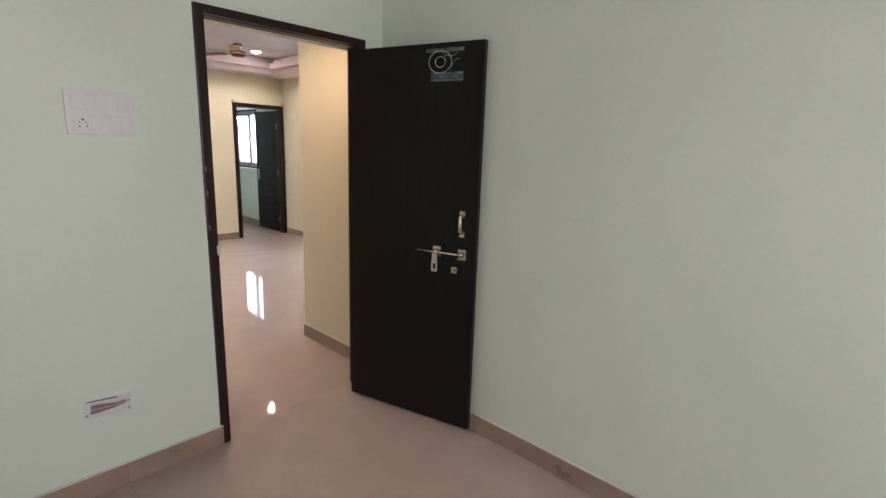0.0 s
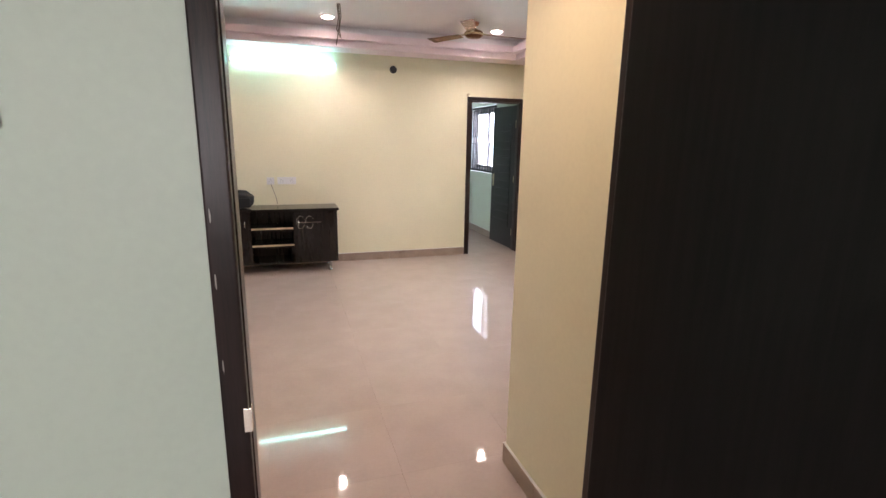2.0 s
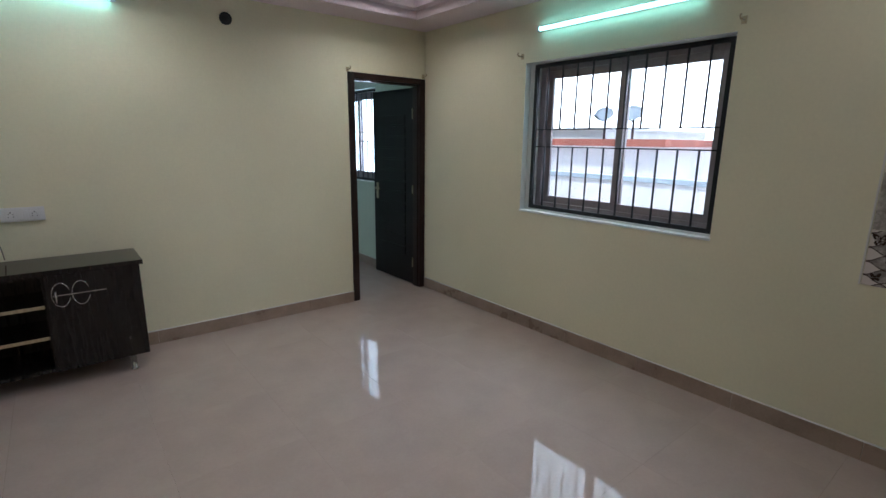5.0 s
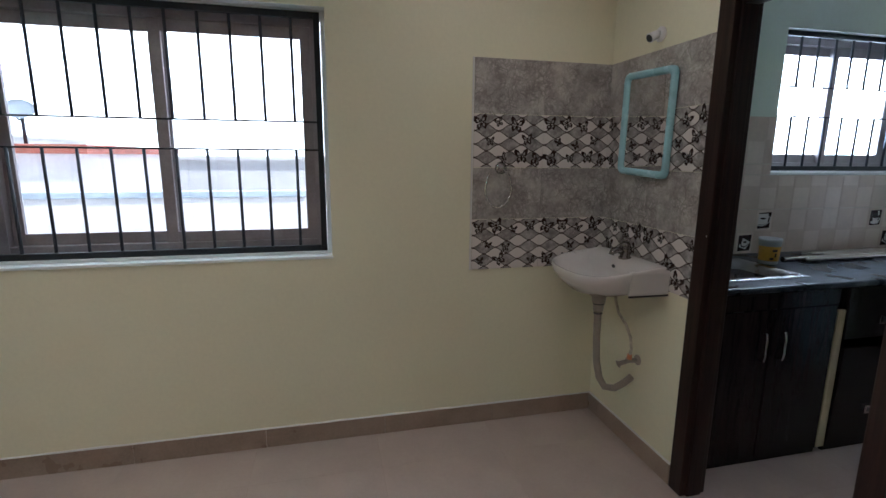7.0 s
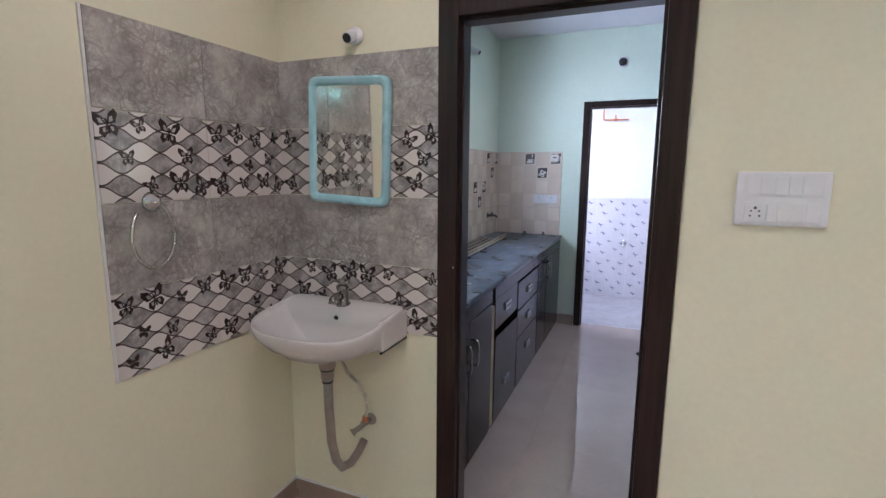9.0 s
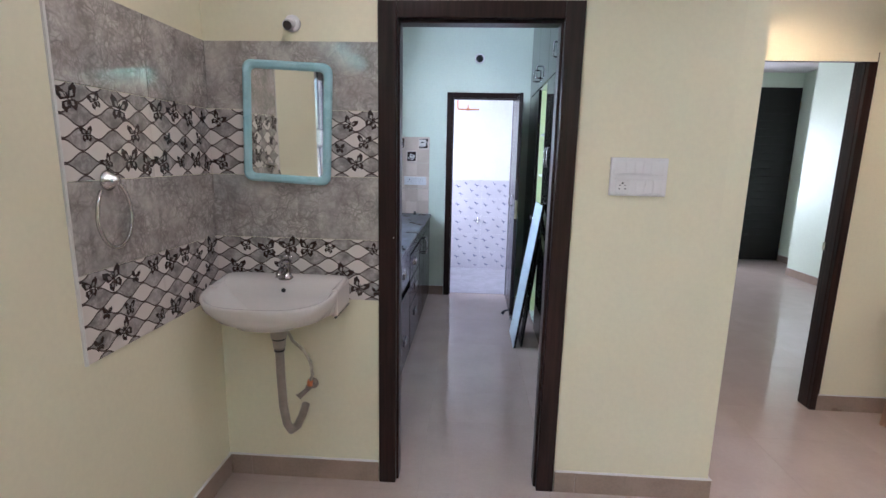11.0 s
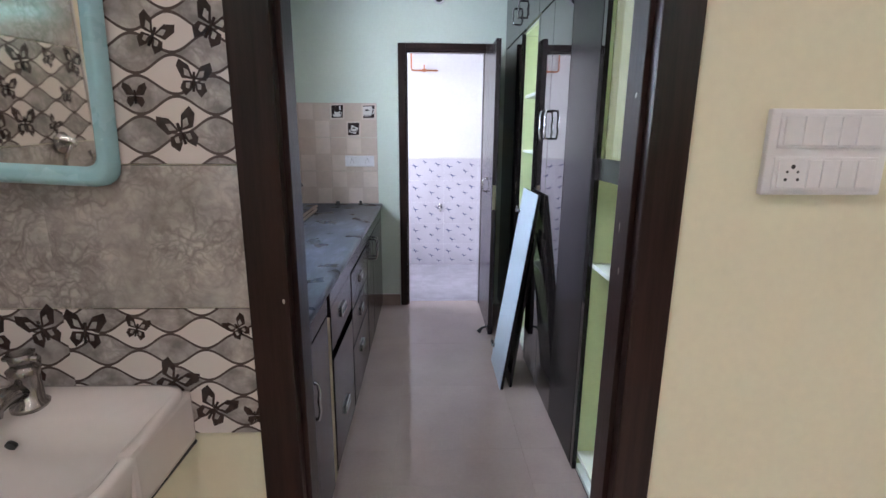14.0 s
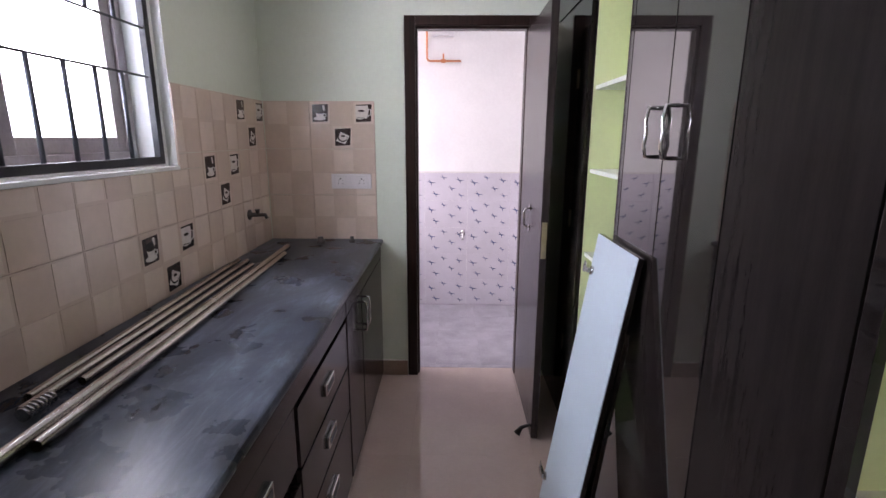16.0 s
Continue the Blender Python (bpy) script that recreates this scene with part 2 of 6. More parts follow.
M_YLABEL = mat("yellow_label", (0.75, 0.40, 0.06), 0.4, 0, 0.08, 10, 80, 0.0)
M_LEAF = mat("plant_leaf", (0.06, 0.15, 0.05), 0.45, 0, 0.25, 20, 90, 0.02)
M_TERRA = mat("terracotta", (0.36, 0.15, 0.08), 0.8, 0, 0.1, 14, 90, 0.03)
M_SHOE1 = mat("wine_red_cloth", (0.20, 0.04, 0.06), 0.7, 0, 0.15, 20, 120, 0.03)
M_SHOE2 = mat("slate_grey_cloth", (0.11, 0.12, 0.15), 0.7, 0, 0.15, 20, 120, 0.03)
M_PALECLOTH = mat("pale_blue_sacking", (0.52, 0.58, 0.66), 0.8, 0, 0.1, 14, 120, 0.05)
M_CORRIDOR = mat("grey_corridor_tile", (0.30, 0.33, 0.40), 0.3, 0, 0.08, 6, 80, 0.01)
M_HOUSE = mat("white_house_wall", (0.84, 0.83, 0.84), 0.8, 0, 0.06, 0.8, 20, 0.02)
M_REDROOF = mat("red_roof_edge", (0.42, 0.14, 0.10), 0.8, 0, 0.12, 1.5, 20, 0.03)
M_SHEET = mat("blue_grey_roof_sheet", (0.46, 0.54, 0.62), 0.6, 0, 0.08, 1.5, 20, 0.02)
M_GROUND = mat("dusty_ground", (0.30, 0.26, 0.21), 0.95, 0, 0.12, 0.2, 4, 0.05)
M_TUBE = glow("cool_tube_light", (0.42, 1.0, 0.94), 22)
M_TUBE2 = glow("cool_tube_light_dim", (0.42, 1.0, 0.94), 11)
M_DOWN = glow("warm_downlight", (1.0, 0.86, 0.74), 40)
M_GLASS = glass("window_glass")
M_AMBER = glass("amber_glass", (0.92, 0.85, 0.66))
M_AMBER.node_tree.nodes["Principled BSDF"].inputs["Transmission Weight"].default_value = 0.88
M_MIRROR = mat("mirror_glass", (0.86, 0.88, 0.86), 0.03, 1.0, 0.0, 3, 40, 0.0, rvar=0.005)


def veined(m, amount=0.8):
    """Adds cloudy patches and thin dark vein lines to a stone material."""
    nt = m.node_tree
    b = nt.nodes["Principled BSDF"]
    base = b.inputs["Base Color"].links[0].from_socket
    src = [l.from_socket for l in nt.links if l.to_node.type == "TEX_NOISE"][0]
    warp = nt.nodes.new("ShaderNodeTexNoise")
    warp.inputs["Scale"].default_value, warp.inputs["Detail"].default_value = 14, 4
    nt.links.new(src, warp.inputs["Vector"])
    add = nt.nodes.new("ShaderNodeVectorMath")
    add.operation = "MULTIPLY_ADD"
    add.inputs[1].default_value = (0.15, 0.15, 0.15)
    nt.links.new(warp.outputs["Color"], add.inputs[0])
    nt.links.new(src, add.inputs[2])
    cloud = nt.nodes.new("ShaderNodeTexNoise")
    cloud.inputs["Scale"].default_value, cloud.inputs["Detail"].default_value = 8, 5
    nt.links.new(src, cloud.inputs["Vector"])
    patch = nt.nodes.new("ShaderNodeMapRange")
    patch.inputs["From Min"].default_value, patch.inputs["From Max"].default_value = 0.36, 0.56
    patch.inputs["To Min"].default_value = 0.25
    nt.links.new(cloud.outputs["Fac"], patch.inputs["Value"])
    for scale, lo, hi, k in ((15, 0.0, 0.13, amount * 0.85), (42, 0.0, 0.24, amount * 0.80)):
        vo = nt.nodes.new("ShaderNodeTexVoronoi")
        vo.feature = "DISTANCE_TO_EDGE"
        vo.inputs["Scale"].default_value = scale
        nt.links.new(add.outputs[0], vo.inputs["Vector"])
        mr_ = nt.nodes.new("ShaderNodeMapRange")
        mr_.inputs["From Min"].default_value, mr_.inputs["From Max"].default_value = lo, hi
        mr_.inputs["To Min"].default_value, mr_.inputs["To Max"].default_value = k, 0.0
        nt.links.new(vo.outputs["Distance"], mr_.inputs["Value"])
        mx = nt.nodes.new("ShaderNodeMix")
        mx.data_type = "RGBA"
        weak = nt.nodes.new("ShaderNodeMath")
        weak.operation = "MULTIPLY"
        nt.links.new(mr_.outputs[0], weak.inputs[0])
        nt.links.new(patch.outputs[0], weak.inputs[1])
        nt.links.new(weak.outputs[0], mx.inputs[0])
        nt.links.new(base, mx.inputs[6])
        mx.inputs[7].default_value = (0.165, 0.145, 0.14, 1)
        base = mx.outputs[2]
    nt.links.new(base, b.inputs["Base Color"])
    return m


veined(M_MARBLE, 0.62)


def ogee_tile(name):
    """Printed wall tile: rows of white and marbled lens shapes between dark wavy lines. Object coordinates: u along x or y, v along z."""
    m = mat(name, (0.46, 0.42, 0.40), 0.14, 0, 0.05, 22, 46, 0.004, 0.1, (0.20, 0.185, 0.18), 8.0, 0.04)
    veined(m, 0.55)
    nt = m.node_tree
    b = nt.nodes["Principled BSDF"]
    base = b.inputs["Base Color"].links[0].from_socket

    def op(kind, a, c=None, d=None):
        n = nt.nodes.new("ShaderNodeMath")
        n.operation = kind
        for s, v in zip(n.inputs, (a, c, d)):
            if v is None:
                continue
            if isinstance(v, (int, float)):
                s.default_value = v
            else:
                nt.links.new(v, s)
        return n.outputs[0]

    tc = nt.nodes.new("ShaderNodeTexCoord")
    sx = nt.nodes.new("ShaderNodeSeparateXYZ")
    nt.links.new(tc.outputs["Object"], sx.inputs[0])
    u = op("ADD", sx.outputs[0], sx.outputs[1])
    c = op("COSINE", op("MULTIPLY", u, 2 * math.pi / 0.125))
    v = op("DIVIDE", sx.outputs[2], 0.0331)
    # the wavy line nearest below each point: even and odd lines wave in opposite ways
    even = op("MULTIPLY", c, 0.44)
    lower_even = op("MULTIPLY", op("FLOOR", op("DIVIDE", op("SUBTRACT", v, even), 2.0)), 2.0)
    de = op("SUBTRACT", op("SUBTRACT", v, even), lower_even)
    vo = op("ADD", op("ADD", v, even), -1.0)
    do = op("SUBTRACT", vo, op("MULTIPLY", op("FLOOR", op("DIVIDE", vo, 2.0)), 2.0))
    white = op("LESS_THAN", de, do)
    near_e = op("MINIMUM", de, op("SUBTRACT", 2.0, de))
    near_o = op("MINIMUM", do, op("SUBTRACT", 2.0, do))
    near = op("MINIMUM", near_e, near_o)
    line = op("LESS_THAN", near, 0.075)
    mx = nt.nodes.new("ShaderNodeMix")
    mx.data_type = "RGBA"
    nt.links.new(white, mx.inputs[0])
    nt.links.new(base, mx.inputs[6])
    mx.inputs[7].default_value = (0.66, 0.60, 0.57, 1)
    m2 = nt.nodes.new("ShaderNodeMix")
    m2.data_type = "RGBA"
    nt.links.new(line, m2.inputs[0])
    nt.links.new(mx.outputs[2], m2.inputs[6])
    m2.inputs[7].default_value = (0.075, 0.055, 0.05, 1)
    nt.links.new(m2.outputs[2], b.inputs["Base Color"])
    return m


M_OGEE = ogee_tile("ogee_printed_tile")


# ---- building blocks ----
def bx(bm, x0, x1, y0, y1, z0, z1, bev=0.0, mi=0):
    vs = [bm.verts.new(p) for p in ((x0, y0, z0), (x1, y0, z0), (x1, y1, z0), (x0, y1, z0), (x0, y0, z1), (x1, y0, z1), (x1, y1, z1), (x0, y1, z1))]
    fs = [bm.faces.new([vs[i] for i in q]) for q in ((3, 2, 1, 0), (4, 5, 6, 7), (0, 1, 5, 4), (1, 2, 6, 5), (2, 3, 7, 6), (3, 0, 4, 7))]
    for f in fs:
        f.material_index = mi
    if bev:
        es = list({e for f in fs for e in f.edges})
        bmesh.ops.bevel(bm, geom=es, offset=bev, segments=2, affect="EDGES", profile=0.6)
    return bm


def sweep(bm, pts, r, seg=10, cap=True, flat=None, mi=0):
    """A tube of radius r along the points; flat=(rx, rz) for an oval section."""
    pts = [Vector(p) for p in pts]
    rings = []
    up = Vector((0, 0, 1))
    side = None
    for i, p in enumerate(pts):
        d = (pts[min(i + 1, len(pts) - 1)] - pts[max(i - 1, 0)]).normalized()
        if side is None:
            side = d.cross(up if abs(d.z) < 0.95 else Vector((1, 0, 0))).normalized()
        side = (side - d * side.dot(d)).normalized()
        other = side.cross(d)
        rad = r[i] if isinstance(r, (list, tuple)) else r
        fx, fz = flat or (1, 1)
        rings.append([bm.verts.new(p + side * (math.cos(a) * rad * fx) + other * (math.sin(a) * rad * fz)) for a in (2 * math.pi * k / seg for k in range(seg))])
    for a, b in zip(rings, rings[1:]):
        for k in range(seg):
            f = bm.faces.new((a[k], a[(k + 1) % seg], b[(k + 1) % seg], b[k]))
            f.smooth, f.material_index = True, mi
    if cap:
        for ring in (rings[0][::-1], rings[-1]):
            bm.faces.new(ring).material_index = mi
    return bm


def spin(bm, prof, cx=0.0, cy=0.0, seg=24, axis="z"):
    """A turned body: prof is a list of (radius, height)."""
    rings = []
    for r, h in prof:
        ring = []
        for k in range(seg):
            a = 2 * math.pi * k / seg
            p = (r * math.cos(a), r * math.sin(a), h)
            if axis == "x":
                p = (p[2], p[0], p[1])
            if axis == "y":
                p = (p[0], p[2], p[1])
            ring.append(bm.verts.new((p[0] + (cx if axis == "z" else 0), p[1] + (cy if axis == "z" else 0), p[2])))
        rings.append(ring)
    for a, b in zip(rings, rings[1:]):
        for k in range(seg):
            bm.faces.new((a[k], a[(k + 1) % seg], b[(k + 1) % seg], b[k])).smooth = True
    bm.faces.new(rings[0][::-1])
    bm.faces.new(rings[-1])
    bmesh.ops.recalc_face_normals(bm, faces=bm.faces[:])
    return bm


def move(bm, m):
    bmesh.ops.transform(bm, matrix=m, verts=bm.verts[:])
    return bm


def mesh_of(name, bm, mats):
    me = bpy.data.meshes.new(name)
    bm.normal_update()
    bm.to_mesh(me)
    bm.free()
    for m in mats if isinstance(mats, (list, tuple)) else [mats]:
        me.materials.append(m)
    return me


def part(name, bm, mats, parent=None, label=""):
    ob = new(name, mesh_of(name, bm, mats))
    ob.parent = parent
    return tagged(ob, label)


def thing(name, m, label, category, group="", kind=""):
    ob = new(name)
    ob.empty_display_size = 0.1
    ob.matrix_world = m if isinstance(m, Matrix) else pose(*m)
    return tagged(ob, label, category, group, kind)


def solid(name, bm, mats, label, category="", kind="structure"):
    return tagged(part(name, bm, mats), label, category, kind=kind)


def B(*args, **kw):
    return bx(bmesh.new(), *args, **kw)


def wall(name, axis, a, b, u0, u1, z0, z1, holes, neg, pos, edge, label):
    """A wall between a and b on its axis, with openings (u0, u1, z0, z1) cut through. neg, pos: the paint of its two faces."""
    us = sorted({u0, u1, *(h[i] for h in holes for i in (0, 1))})
    zs = sorted({z0, z1, *(h[i] for h in holes for i in (2, 3))})
    bm = bmesh.new()
    P = (lambda w, u, z: (w, u, z)) if axis == "x" else (lambda w, u, z: (u, w, z))
    cache = {}

    def v(w, u, z):
        if (w, u, z) not in cache:
            cache[w, u, z] = bm.verts.new(P(w, u, z))
        return cache[w, u, z]

    def full(i, j):
        if not (0 <= i < len(us) - 1 and 0 <= j < len(zs) - 1):
            return False
        cu, cz = (us[i] + us[i + 1]) / 2, (zs[j] + zs[j + 1]) / 2
        return not any(h[0] < cu < h[1] and h[2] < cz < h[3] for h in holes)

    for i in range(len(us) - 1):
        for j in range(len(zs) - 1):
            if not full(i, j):
                continue
            ua, ub, za, zb = us[i], us[i + 1], zs[j], zs[j + 1]
            bm.faces.new((v(a, ua, za), v(a, ub, za), v(a, ub, zb), v(a, ua, zb))).material_index = 0
            bm.faces.new((v(b, ua, za), v(b, ub, za), v(b, ub, zb), v(b, ua, zb))).material_index = 1
            for di, dj, q in ((-1, 0, ((ua, za), (ua, zb))), (1, 0, ((ub, za), (ub, zb))), (0, -1, ((ua, za), (ub, za))), (0, 1, ((ua, zb), (ub, zb)))):
                if not full(i + di, j + dj):
                    (p, q0), (r, s) = q
                    bm.faces.new((v(a, p, q0), v(a, r, s), v(b, r, s), v(b, p, q0))).material_index = 2
    bmesh.ops.recalc_face_normals(bm, faces=bm.faces[:])
    return solid(name, bm, [neg, pos, edge], label, "wall")


# ---- rooms ----
E, N, W = 2.20, 4.26, -3.30        # hall: east, north and west faces
BN, BE = -0.995, -0.04             # bedroom: north and east faces
KS, KW = -3.16, 0.09               # kitchen: south and west faces
TOP = 2.95
HALL_WIN, KIT_WIN, ROOM_WIN = (1.456, 2.950, 0.977, 2.108), (-2.218, -1.09, 1.380, 2.19), (5.2, 6.5, 1.03, 2.1)
VENT = (-1.87, -1.50, 2.44, 2.76)
wall("wall_east_hall", "x", E, E + 0.23, -0.05, N + 0.06, -0.1, TOP, [HALL_WIN], M_YELLOW, M_HOUSE, M_REVEAL, "cream painted wall with a barred sliding window")
wall("wall_east_kitchen", "x", E, E + 0.23, KS - 0.05, -0.05, -0.1, TOP, [KIT_WIN, VENT], M_MINT, M_HOUSE, M_REVEAL, "mint painted kitchen wall with a barred window")
wall("wall_east_room", "x", E, E + 0.23, N + 0.06, 7.62, -0.1, TOP, [ROOM_WIN], M_MINT, M_HOUSE, M_REVEAL, "mint painted wall with a barred window")
wall("wall_east_utility", "x", E, E + 0.23, -4.64, KS - 0.05, -0.1, TOP, [(-4.45, -3.3, 1.0, 2.7)], M_WHITE, M_HOUSE, M_WHITE, "white low wall under a wide opening")
wall("wall_north", "y", N, N + 0.12, W - 0.12, E, -0.1, TOP, [(1.358, E - 0.004, -0.1, 2.10)], M_YELLOW, M_MINT, M_REVEAL, "cream painted wall with a black door near the corner")
wall("wall_kitchen_north", "y", -0.10, 0.0, KW + 0.0, E, -0.1, TOP, [(0.683, 1.488, -0.1, 2.09)], M_MINT, M_YELLOW, M_YELLOW, "cream painted wall with the kitchen doorway")
wall("wall_passage", "x", 0.0, KW, BN, 0.0, -0.1, TOP, [], M_YELLOW, M_MINT, M_YELLOW, "cream painted passage wall")
wall("wall_bedroom_east", "x", BE, KW, -5.92, BN, -0.1, TOP, [], M_MINT, M_MINT, M_MINT, "mint painted bedroom wall")
wall("wall_bedroom_north", "y", BN, -0.90, W - 0.12, 0.0, -0.1, TOP, [(-1.085, -0.165, -0.1, 2.105)], M_MINT, M_YELLOW, M_YELLOW, "wall between bedroom and hall, with a black door")
wall("wall_west", "x", W - 0.12, W, -0.90, N, -0.1, TOP, [(3.06, 4.17, -0.1, 2.12)], M_YELLOW, M_YELLOW, M_YELLOW, "cream painted wall with the entrance door")
wall("wall_kitchen_south", "y", KS - 0.10, KS, KW, E, -0.1, TOP, [(0.62, 1.379, -0.1, 2.155)], M_WHITE, M_MINT, M_MINT, "mint painted wall with the utility doorway")
wall("wall_utility_back", "y", -4.64, -4.52, KW, E, -0.1, TOP, [], M_HOUSE, M_WHITE, M_WHITE, "white wall over printed tiles")
wall("wall_utility_west", "x", KW, 0.21, -4.52, KS - 0.10, -0.1, TOP, [], M_MINT, M_WHITE, M_WHITE, "white utility side wall")
wall("wall_bedroom_recess", "x", -3.90, -3.78, -5.80, -4.80, -0.1, TOP, [], M_HOUSE, M_MINT, M_MINT, "mint painted recess wall")
wall("wall_bedroom_return", "y", -4.80, -4.70, -3.78, -3.42, -0.1, TOP, [], M_MINT, M_HOUSE, M_MINT, "mint painted return wall")
wall("wall_bedroom_west", "x", W - 0.12, W, -4.80, BN, -0.1, TOP, [], M_HOUSE, M_MINT, M_MINT, "mint painted bedroom wall")
wall("wall_bedroom_south", "y", -5.92, -5.80, -3.90, BE, -0.1, TOP, [(-2.85, -1.25, 0.9, 2.15)], M_HOUSE, M_MINT, M_REVEAL, "mint painted bedroom end wall with an assumed window opening")
wall("wall_room_west", "x", -0.62, -0.5, N + 0.12, 7.5, -0.1, TOP, [], M_MINT, M_MINT, M_MINT, "mint painted side wall")
wall("wall_room_north", "y", 7.5, 7.62, -0.62, E, -0.1, TOP, [], M_MINT, M_HOUSE, M_MINT, "mint painted end wall")

# ceilings
solid("ceiling_bedroom", B(-3.78, BE, -5.80, BN, 2.84, 2.94), M_CEIL, "white bedroom ceiling", "ceiling")
solid("ceiling_kitchen", B(KW, E, KS, -0.10, 2.78, 2.9), M_CEIL, "pale kitchen ceiling", "ceiling")
solid("ceiling_room", B(-0.5, E, N + 0.12, 7.5, 2.84, 2.94), M_CEIL, "white ceiling", "ceiling")
solid("ceiling_utility", B(0.21, E, -4.52, KS - 0.10, 2.8, 2.9), M_WHITE, "white utility ceiling", "ceiling")
solid("ceiling_roof", B(W - 0.9, E + 0.5, -6.4, 7.8, 2.955, 3.1), M_WHITE, "concrete roof slab", "ceiling")
bm = bmesh.new()
# false ceiling: steps of (distance from the wall, height) carried round the tray
rings = []
for d, z in ((0.0, 2.53), (0.34, 2.53), (0.34, 2.60), (0.42, 2.60), (0.42, 2.67), (0.30, 2.67), (0.30, 2.755)):
    rings.append([bm.verts.new(p) for p in ((W + d, 0 + d, z), (E - d, 0 + d, z), (E - d, N - d, z), (W + d, N - d, z))])
for a, b in zip(rings, rings[1:]):
    for k in range(4):
        bm.faces.new((a[k], a[(k + 1) % 4], b[(k + 1) % 4], b[k]))
bm.faces.new(rings[-1])
for f in bm.faces:
    f.material_index = 1 if f.calc_center_median().z < 2.66 else 0
bx(bm, W, 0.0, -0.90, -0.001, 2.53, 2.60, mi=1)
solid("ceiling_hall", bm, [M_CEIL, M_TRAY], "stepped pink false ceiling round a pale tray", "ceiling")

# floors
solid("floor", B(-3.78, E, -5.80, 7.5, -0.14, -0.006), M_GROUT, "glossy beige vitrified tile floor", "floor")
solid("floor_utility", B(0.21, E, -4.52, KS - 0.10, -0.0055, -0.004), M_UFLOOR, "grey utility floor", "floor")


# skirtings
def skirting(axis, w0, w1, u0, u1, label="brown tile skirting", h=0.10):
    bm = bmesh.new()
    u = u0
    while u < u1 - 0.01:
        e = min(u + 0.6, u1)
        c = (w0, w1, u + 0.0008, e - 0.0008) if axis == "x" else (u + 0.0008, e - 0.0008, w0, w1)
        bx(bm, *c, 0.0, h, 0.002)
        u = e
    ob = solid("baseboard", bm, M_SKIRT, label, "baseboard")
    ridge = bmesh.new()
    n = max(2, int((u1 - u0) / 0.05))
    rows_ = []
    for k in range(n + 1):
        u = u0 + (u1 - u0) * k / n
        h1 = h + 0.005 + 0.004 * noise.noise((u * 9.0, w0 * 3.0, 0.0))
        mid = (w0 + w1) / 2
        pts = [(w0 - 0.0015, h + 0.0004), (w1 + 0.0015, h + 0.0004), (mid + 0.003, h1), (mid - 0.003, h1)]
        rows_.append([ridge.verts.new((p, u, z) if axis == "x" else (u, p, z)) for p, z in pts])
    for a, b in zip(rows_, rows_[1:]):
        for i in range(4):
            ridge.faces.new((a[i], a[(i + 1) % 4], b[(i + 1) % 4], b[i]))
    bmesh.ops.recalc_face_normals(ridge, faces=ridge.faces[:])
    part("paint_ridge", ridge, M_JOINT, ob, "uneven white filler line")
    return ob


skirting("x", E - 0.012, E, 0.013, N)
skirting("y", N - 0.012, N, W + 0.012, 1.357)
skirting("y", 0.0, 0.012, 1.490, E)
skirting("y", 0.0, 0.012, -0.012, 0.681)
skirting("x", -0.012, 0.0, -0.90, 0.0)
skirting("y", -0.90, -0.888, W, -1.074)
skirting("y", -0.90, -0.888, -0.163, -0.013)
skirting("x", W, W + 0.012, -0.888, 3.05)
skirting("y", BN - 0.012, BN, W, -1.074)
skirting("x", BE - 0.012, BE, -5.80, BN - 0.001)
skirting("x", -3.78, -3.768, -5.80, -4.80)
skirting("x", W, W + 0.012, -4.80, BN - 0.013)
skirting("x", E - 0.012, E, N + 0.125, 7.5)
skirting("y", 7.488, 7.5, -0.5, E - 0.013)
skirting("y", KS, KS + 0.012, 1.38, 1.55)


# ---- doors and windows ----
def door_frame(name, axis, w0, w1, u0, u1, top, fw, label, mats=None, step=0.012):
    """Jambs and head round an opening whose outer edges are u0, u1 and top; w0, w1: its depth through the wall."""
    mats = mats or M_FRAME
    cu = (u0 + u1) / 2
    at = ((w0 + w1) / 2, cu, 0) if axis == "x" else (cu, (w0 + w1) / 2, 0)
    root = thing(name, at, label, "door", kind="structure")

    def piece(nm, ua, ub, za, zb):
        bm = bmesh.new()
        d = (w1 - w0) / 2
        for k, (inset, dep) in enumerate(((0.0, d), (step, d * 0.55))):
            a, b = ua - cu, ub - cu
            if nm == "head":
                zz0 = za - (inset if k else 0)
                box = (a, b, zz0, zb) if not k else (a + 0.001, b - 0.001, zz0, zb - 0.01)
            else:
                inner = inset if k else 0
                lo, hi = (a, b + inner) if ub < cu else (a - inner, b)
                box = (lo, hi, za, zb) if not k else (lo + 0.001, hi - 0.001, za + 0.002, zb)
            x = (-dep, dep, box[0], box[1]) if axis == "x" else (box[0], box[1], -dep, dep)
            bx(bm, *x, box[2], box[3], 0.004 if not k else 0.002)
        return part(nm, bm, mats, root)

    piece("jamb", u0 + 0.001, u0 + fw, 0.0, top - 0.001)
    piece("jamb", u1 - fw, u1 - 0.001, 0.0, top - 0.001)
    piece("head", u0 + fw, u1 - fw, top - fw * 0.85, top - 0.001)
    return root


